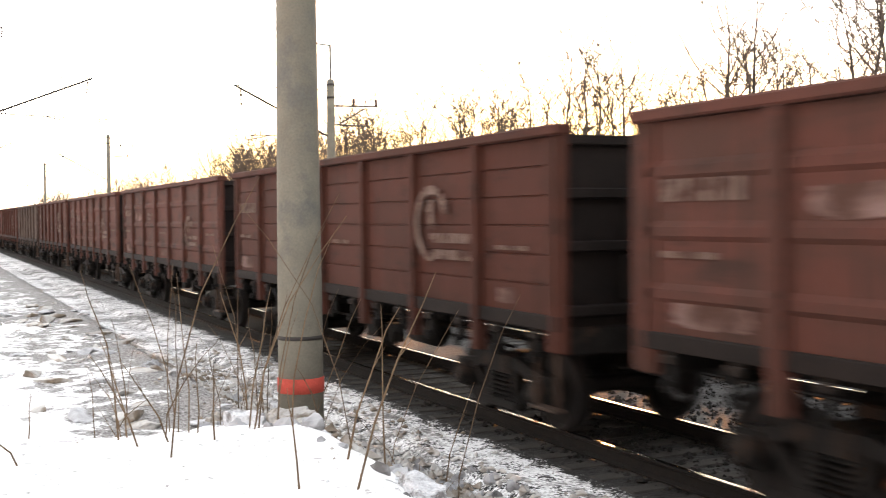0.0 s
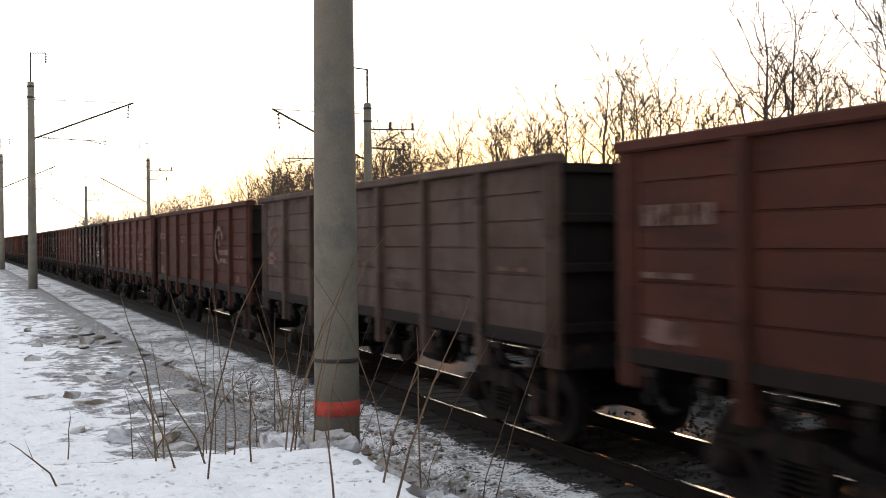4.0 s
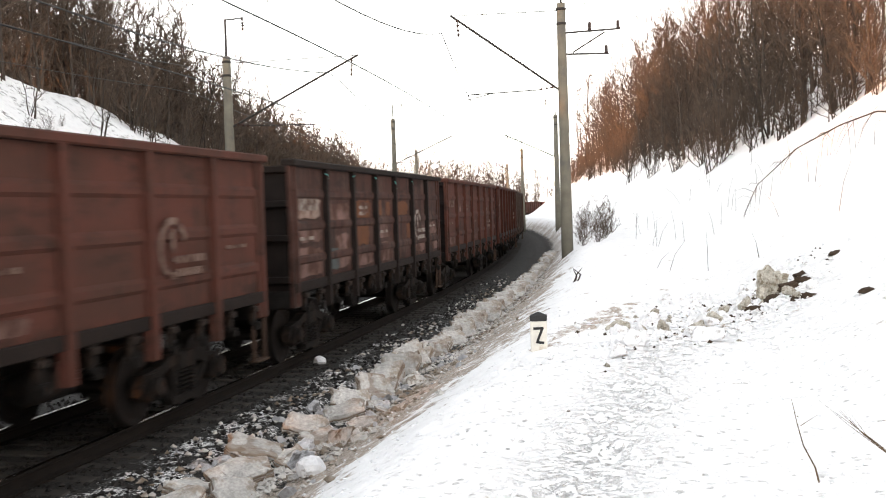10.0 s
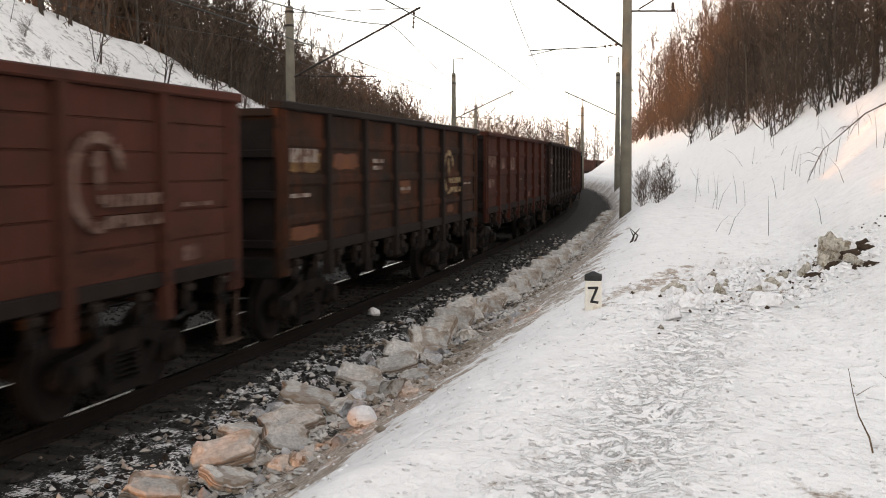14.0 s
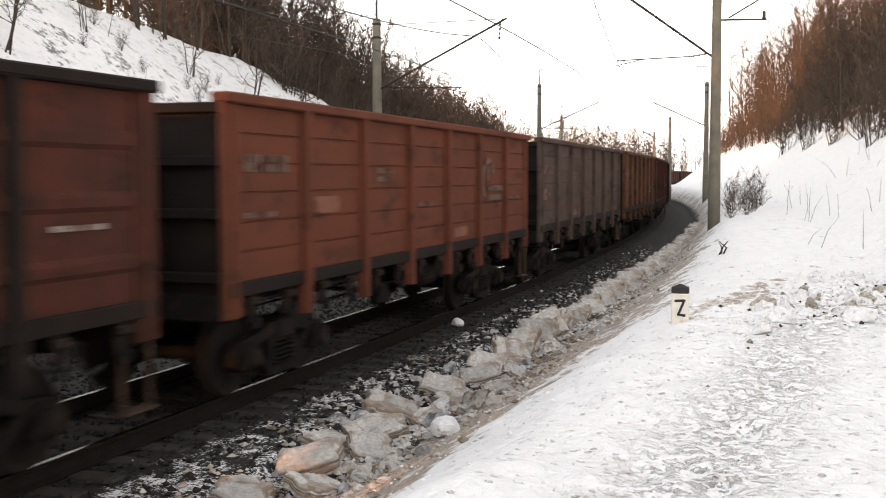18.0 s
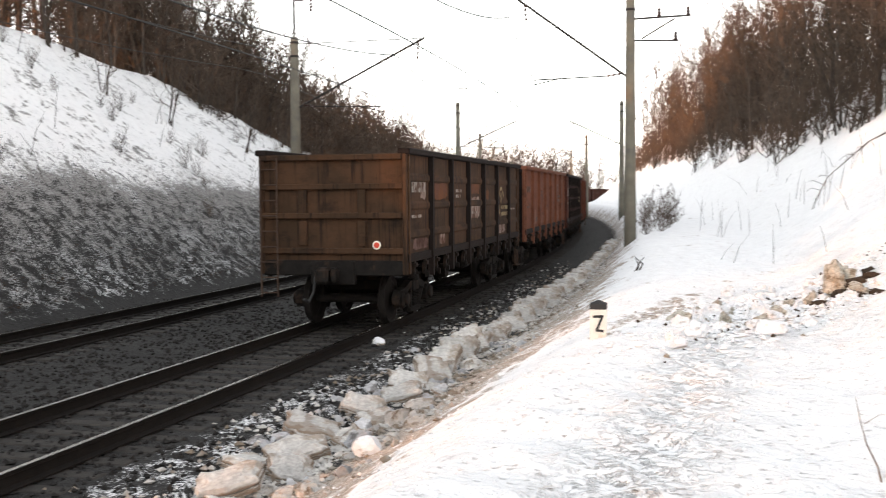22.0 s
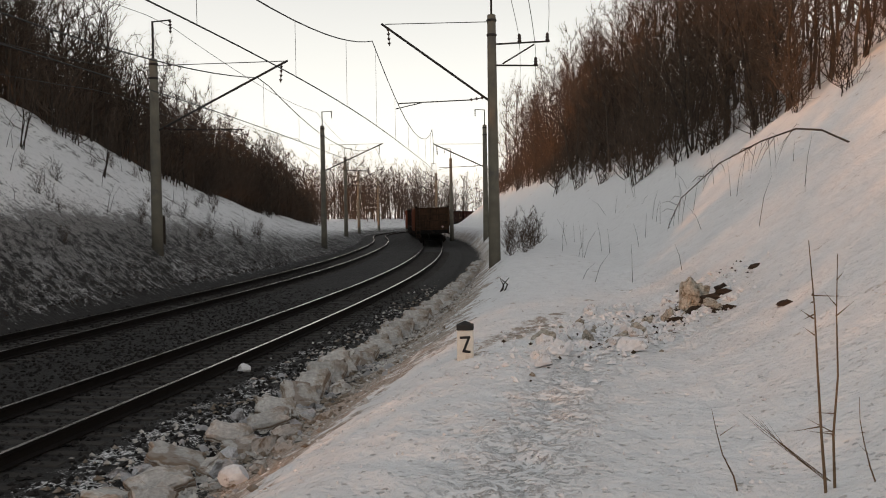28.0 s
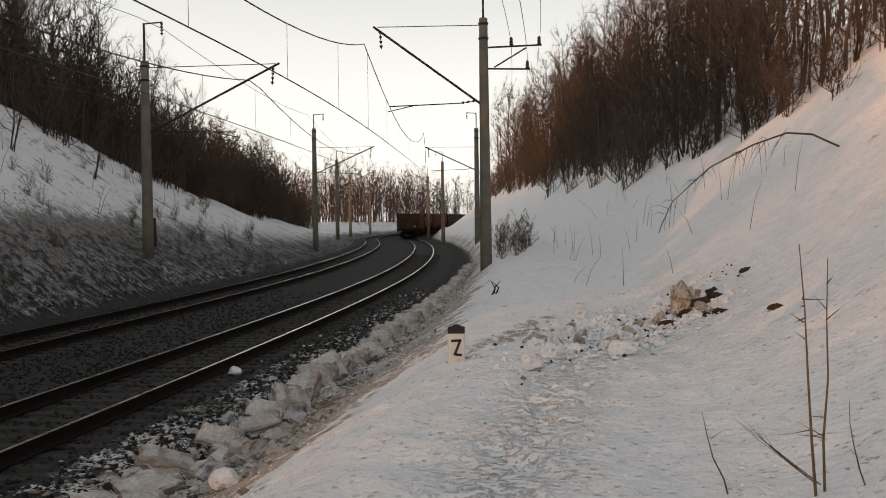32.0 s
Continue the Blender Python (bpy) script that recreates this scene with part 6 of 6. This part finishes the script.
# ---- dry weeds and twigs ----
def weed(name, s, n, pts, r, label, group, mat=STEM, offs=()):
    """A dry stem through local points, with a few side shoots."""
    q = at(s, n)
    V, F = [], []
    tube(V, F, pts, [r * (1 - 0.75 * k / (len(pts) - 1)) for k in range(len(pts))], 5)
    for a, b in offs:
        tube(V, F, [a, b], [r * 0.5, 0.0], 4)
    ob = new(name, mesh_of(name, V, F, mat))
    ob.matrix_basis = pose(q.x, q.y, top(s, n) - 0.05)
    return tagged(ob, label, "weed", group)


rng = random.Random(9)
for k in range(48):
    s, n = rng.uniform(-12.0, -6.6), rng.uniform(3.5, 6.2)
    if 30 < k < 38:
        s, n = rng.uniform(-9.5, -6.5), rng.uniform(4.5, 5.6)
    h = rng.uniform(0.8, 2.0) if k % 3 else rng.uniform(0.4, 0.9)
    lean = Vector((rng.gauss(0.05, 0.32), rng.gauss(0.1, 0.32), 0))
    pts = [Vector((0, 0, 0))] + [lean * h * f * f + Vector((rng.uniform(-0.02, 0.02), rng.uniform(-0.02, 0.02), h * f)) for f in (0.3, 0.6, 0.85, 1.0)]
    offs = [(pts[2], pts[2] + Vector((rng.uniform(-0.15, 0.15), rng.uniform(-0.15, 0.15), 0.2)))] if rng.random() < 0.4 else []
    weed("dry_weed", s, n, pts, rng.uniform(0.004, 0.010), "tall dry weed stem standing in the snow", "weeds round the pole", STEM, offs)
# the tallest ones, fanning out over the mound: place, lean and height
for s, n, lx, ly, h in ((-12.41, 5.37, -0.1, -0.14, 1.19), (-7.63, 6.12, -0.16, -0.3, 0.66), (-7.7, 5.89, -0.16, -0.32, 0.6), (-7.71, 5.56, -0.02, 0.0, 0.59), (-12.51, 4.81, -0.26, -0.45, 1.77), (-11.95, 4.2, -0.03, 0.01, 1.51), (-8.89, 4.96, 0.06, 0.2, 1.23),
                        (-6.0, 5.49, -0.04, -0.06, 0.61), (-11.2, 3.6, 0.22, 0.55, 1.7), (-5.7, 5.25, 0.18, 0.45, 1.27), (-9.81, 2.6, 0.11, 0.29, 1.07), (-6.48, 5.0, 0.13, 0.33, 1.0), (-11.65, 6.51, 0.0, 0.03, 0.5), (-7.44, 6.93, -0.14, -0.29, 0.29)):
    pts = [Vector((0, 0, 0))] + [Vector((lx * f ** 1.3, ly * f ** 1.3, h * f + 0.05)) + Vector((rng.uniform(-0.012, 0.012), rng.uniform(-0.012, 0.012), 0)) for f in (0.3, 0.6, 0.85, 1.0)]
    weed("dry_weed", s, n, pts, 0.0085, "tall leaning dry weed stem on the snow mound", "weeds round the pole", STEM, [(pts[2], pts[2] + Vector((lx * 0.2 + 0.05, ly * 0.2, 0.16)))])
# weeds by the walker's feet on the slope
for s, n, h, lx, ly, r in ((6.45, 8.72, 1.55, 0.0, 0.10, 0.011), (6.5, 8.78, 1.45, 0.05, -0.02, 0.010), (6.4, 9.0, 0.55, -0.05, 0.12, 0.006), (6.7, 8.25, 0.55, 0.05, 0.16, 0.007), (6.3, 9.2, 0.4, 0.1, 0.05, 0.005)):
    pts = [Vector((0, 0, 0))] + [Vector((lx * f + rng.uniform(-0.02, 0.02), ly * f + rng.uniform(-0.02, 0.02), h * f)) for f in (0.25, 0.5, 0.75, 1.0)]
    offs = []
    for j in range(7 if h > 1 else 2):
        p = pts[1].lerp(pts[4], rng.random())
        offs.append((p, p + Vector((rng.uniform(-0.16, 0.16), rng.uniform(-0.2, 0.2), rng.uniform(-0.03, 0.12)))))
    weed("dry_weed", s, n, pts, r, "tan dry weed stalk with short side shoots in the snow", "weeds on the slope", STEM, offs)
V, F = [], []
for j in range(6):
    b = Vector((rng.uniform(-0.02, 0.02), rng.uniform(-0.02, 0.02), 0))
    tube(V, F, [b, b + Vector((0.1, 0.22 + 0.03 * j, 0.18 + 0.02 * j)), b + Vector((0.15, 0.34 + 0.04 * j, 0.36 + 0.01 * j))], [0.0028, 0.002, 0.0], 4)
q = at(6.5, 8.74)
tagged(new("dry_weed", mesh_of("dry_weed", V, F, STEM)), "broken sheaf of dry side stems", "weed", "weeds on the slope").matrix_basis = pose(q.x, q.y, top(6.5, 8.74) + 0.05)
# fallen bough and twigs on the slope
V, F = [], []
bough = [Vector((0, 0, -0.1)), Vector((-1.24, -0.41, 1.02)), Vector((-2.84, -1.43, 2.03)), Vector((-4.54, -2.44, 2.56)), Vector((-5.84, -3.15, 2.78)), Vector((-6.75, -3.63, 2.66)), Vector((-7.84, -4.19, 2.2))]
tube(V, F, bough, [0.006, 0.012, 0.018, 0.023, 0.027, 0.03, 0.034], 6)
for j in range(44):
    a = rng.randrange(4)
    p = bough[a].lerp(bough[a + 1], rng.random())
    e = p + Vector((rng.uniform(-0.2, 0.7), rng.uniform(-0.3, 0.6), rng.uniform(-1.3, 0.1)))
    tube(V, F, [p, p.lerp(e, 0.5) + Vector((0, 0, 0.12)), e], [0.010, 0.007, 0.0], 3)
tagged(new("fallen_bough", mesh_of("fallen_bough", V, F, BARK)), "arched fallen bough with hanging twigs on the snow", "bough").matrix_basis = pose(35.64, -1.8, 2.03)
for k in range(44):
    s, n = rng.uniform(22, 62), rng.uniform(7.0, 13.5)
    h = rng.uniform(0.4, 1.3)
    ln = Vector((rng.gauss(0, 0.3), rng.gauss(0, 0.3), 0))
    weed("dry_weed", s, n, [Vector((0, 0, 0)), ln * h * 0.4 + Vector((0, 0, h * 0.6)), ln * h + Vector((0, 0, h))], 0.008, "thin dry twig sticking out of the snow bank", "twigs on the bank", BARK)
for k in range(40):
    s, n = rng.uniform(6, 70), -rng.uniform(9.0, 16.0)
    h = rng.uniform(0.5, 1.4)
    ln = Vector((rng.gauss(0, 0.3), rng.gauss(0, 0.3), 0))
    weed("dry_weed", s, n, [Vector((0, 0, 0)), ln * h * 0.4 + Vector((0, 0, h * 0.6)), ln * h + Vector((0, 0, h))], 0.012, "thin dry twig sticking out of the far bank", "twigs on the far bank", BARK)
for s, n in ((24.6, 5.4), (24.7, 5.45), (24.55, 5.5)):
    weed("dead_stub", s, n, [Vector((0, 0, 0)), Vector((0.03, rng.uniform(-0.1, 0.1), 0.2)), Vector((0.05, rng.uniform(-0.2, 0.2), 0.36))], 0.03, "short dark broken stub in the snow", "stubs", BARK)

# ---- sleepers ----
M_SLEEPER = to_mesh("sleeper", boxes((-0.13, 0.13, -1.35, 1.35, -0.12, 0.0), bevel=0.03), SLEEPER)
for name, n0 in (("near_track", 0.0), ("far_track", -SPACING)):
    for k in range(190):
        s = -22 + 0.545 * k
        q = at(s, n0, -0.190)
        part("sleeper", M_SLEEPER, None, bpy.data.objects[name], "", pose(q.x, q.y, q.z, 0, 0, heading(s)))


# ---- what moves: the train rolls by, its wheels turn ----
def motions():
    times = [k * 0.5 for k in range(65)]
    for j, w in enumerate(TRAIN):
        walk(w, [(t, wagon_pose(train_s(t) + PITCH * j)) for t in times])
    ticks = [k / 30 for k in range(961)]
    wheels = [o for w in TRAIN for o in w.children_recursive if o.name.split(".")[0] == "wheelset"]
    first = {}
    for o in wheels:
        key = round(o.matrix_basis.translation.x, 3)
        if key not in first:
            walk(o, [(t, pose(*o.matrix_basis.translation) @ Matrix.Rotation((train_s(t) + 266.16) / 0.48, 4, "Y")) for t in ticks])
            first[key] = o
        else:
            o.rotation_mode = "QUATERNION"
            o.animation_data_create()
            o.animation_data.action = first[key].animation_data.action
            o.animation_data.action_slot = first[key].animation_data.action_slot


motions()
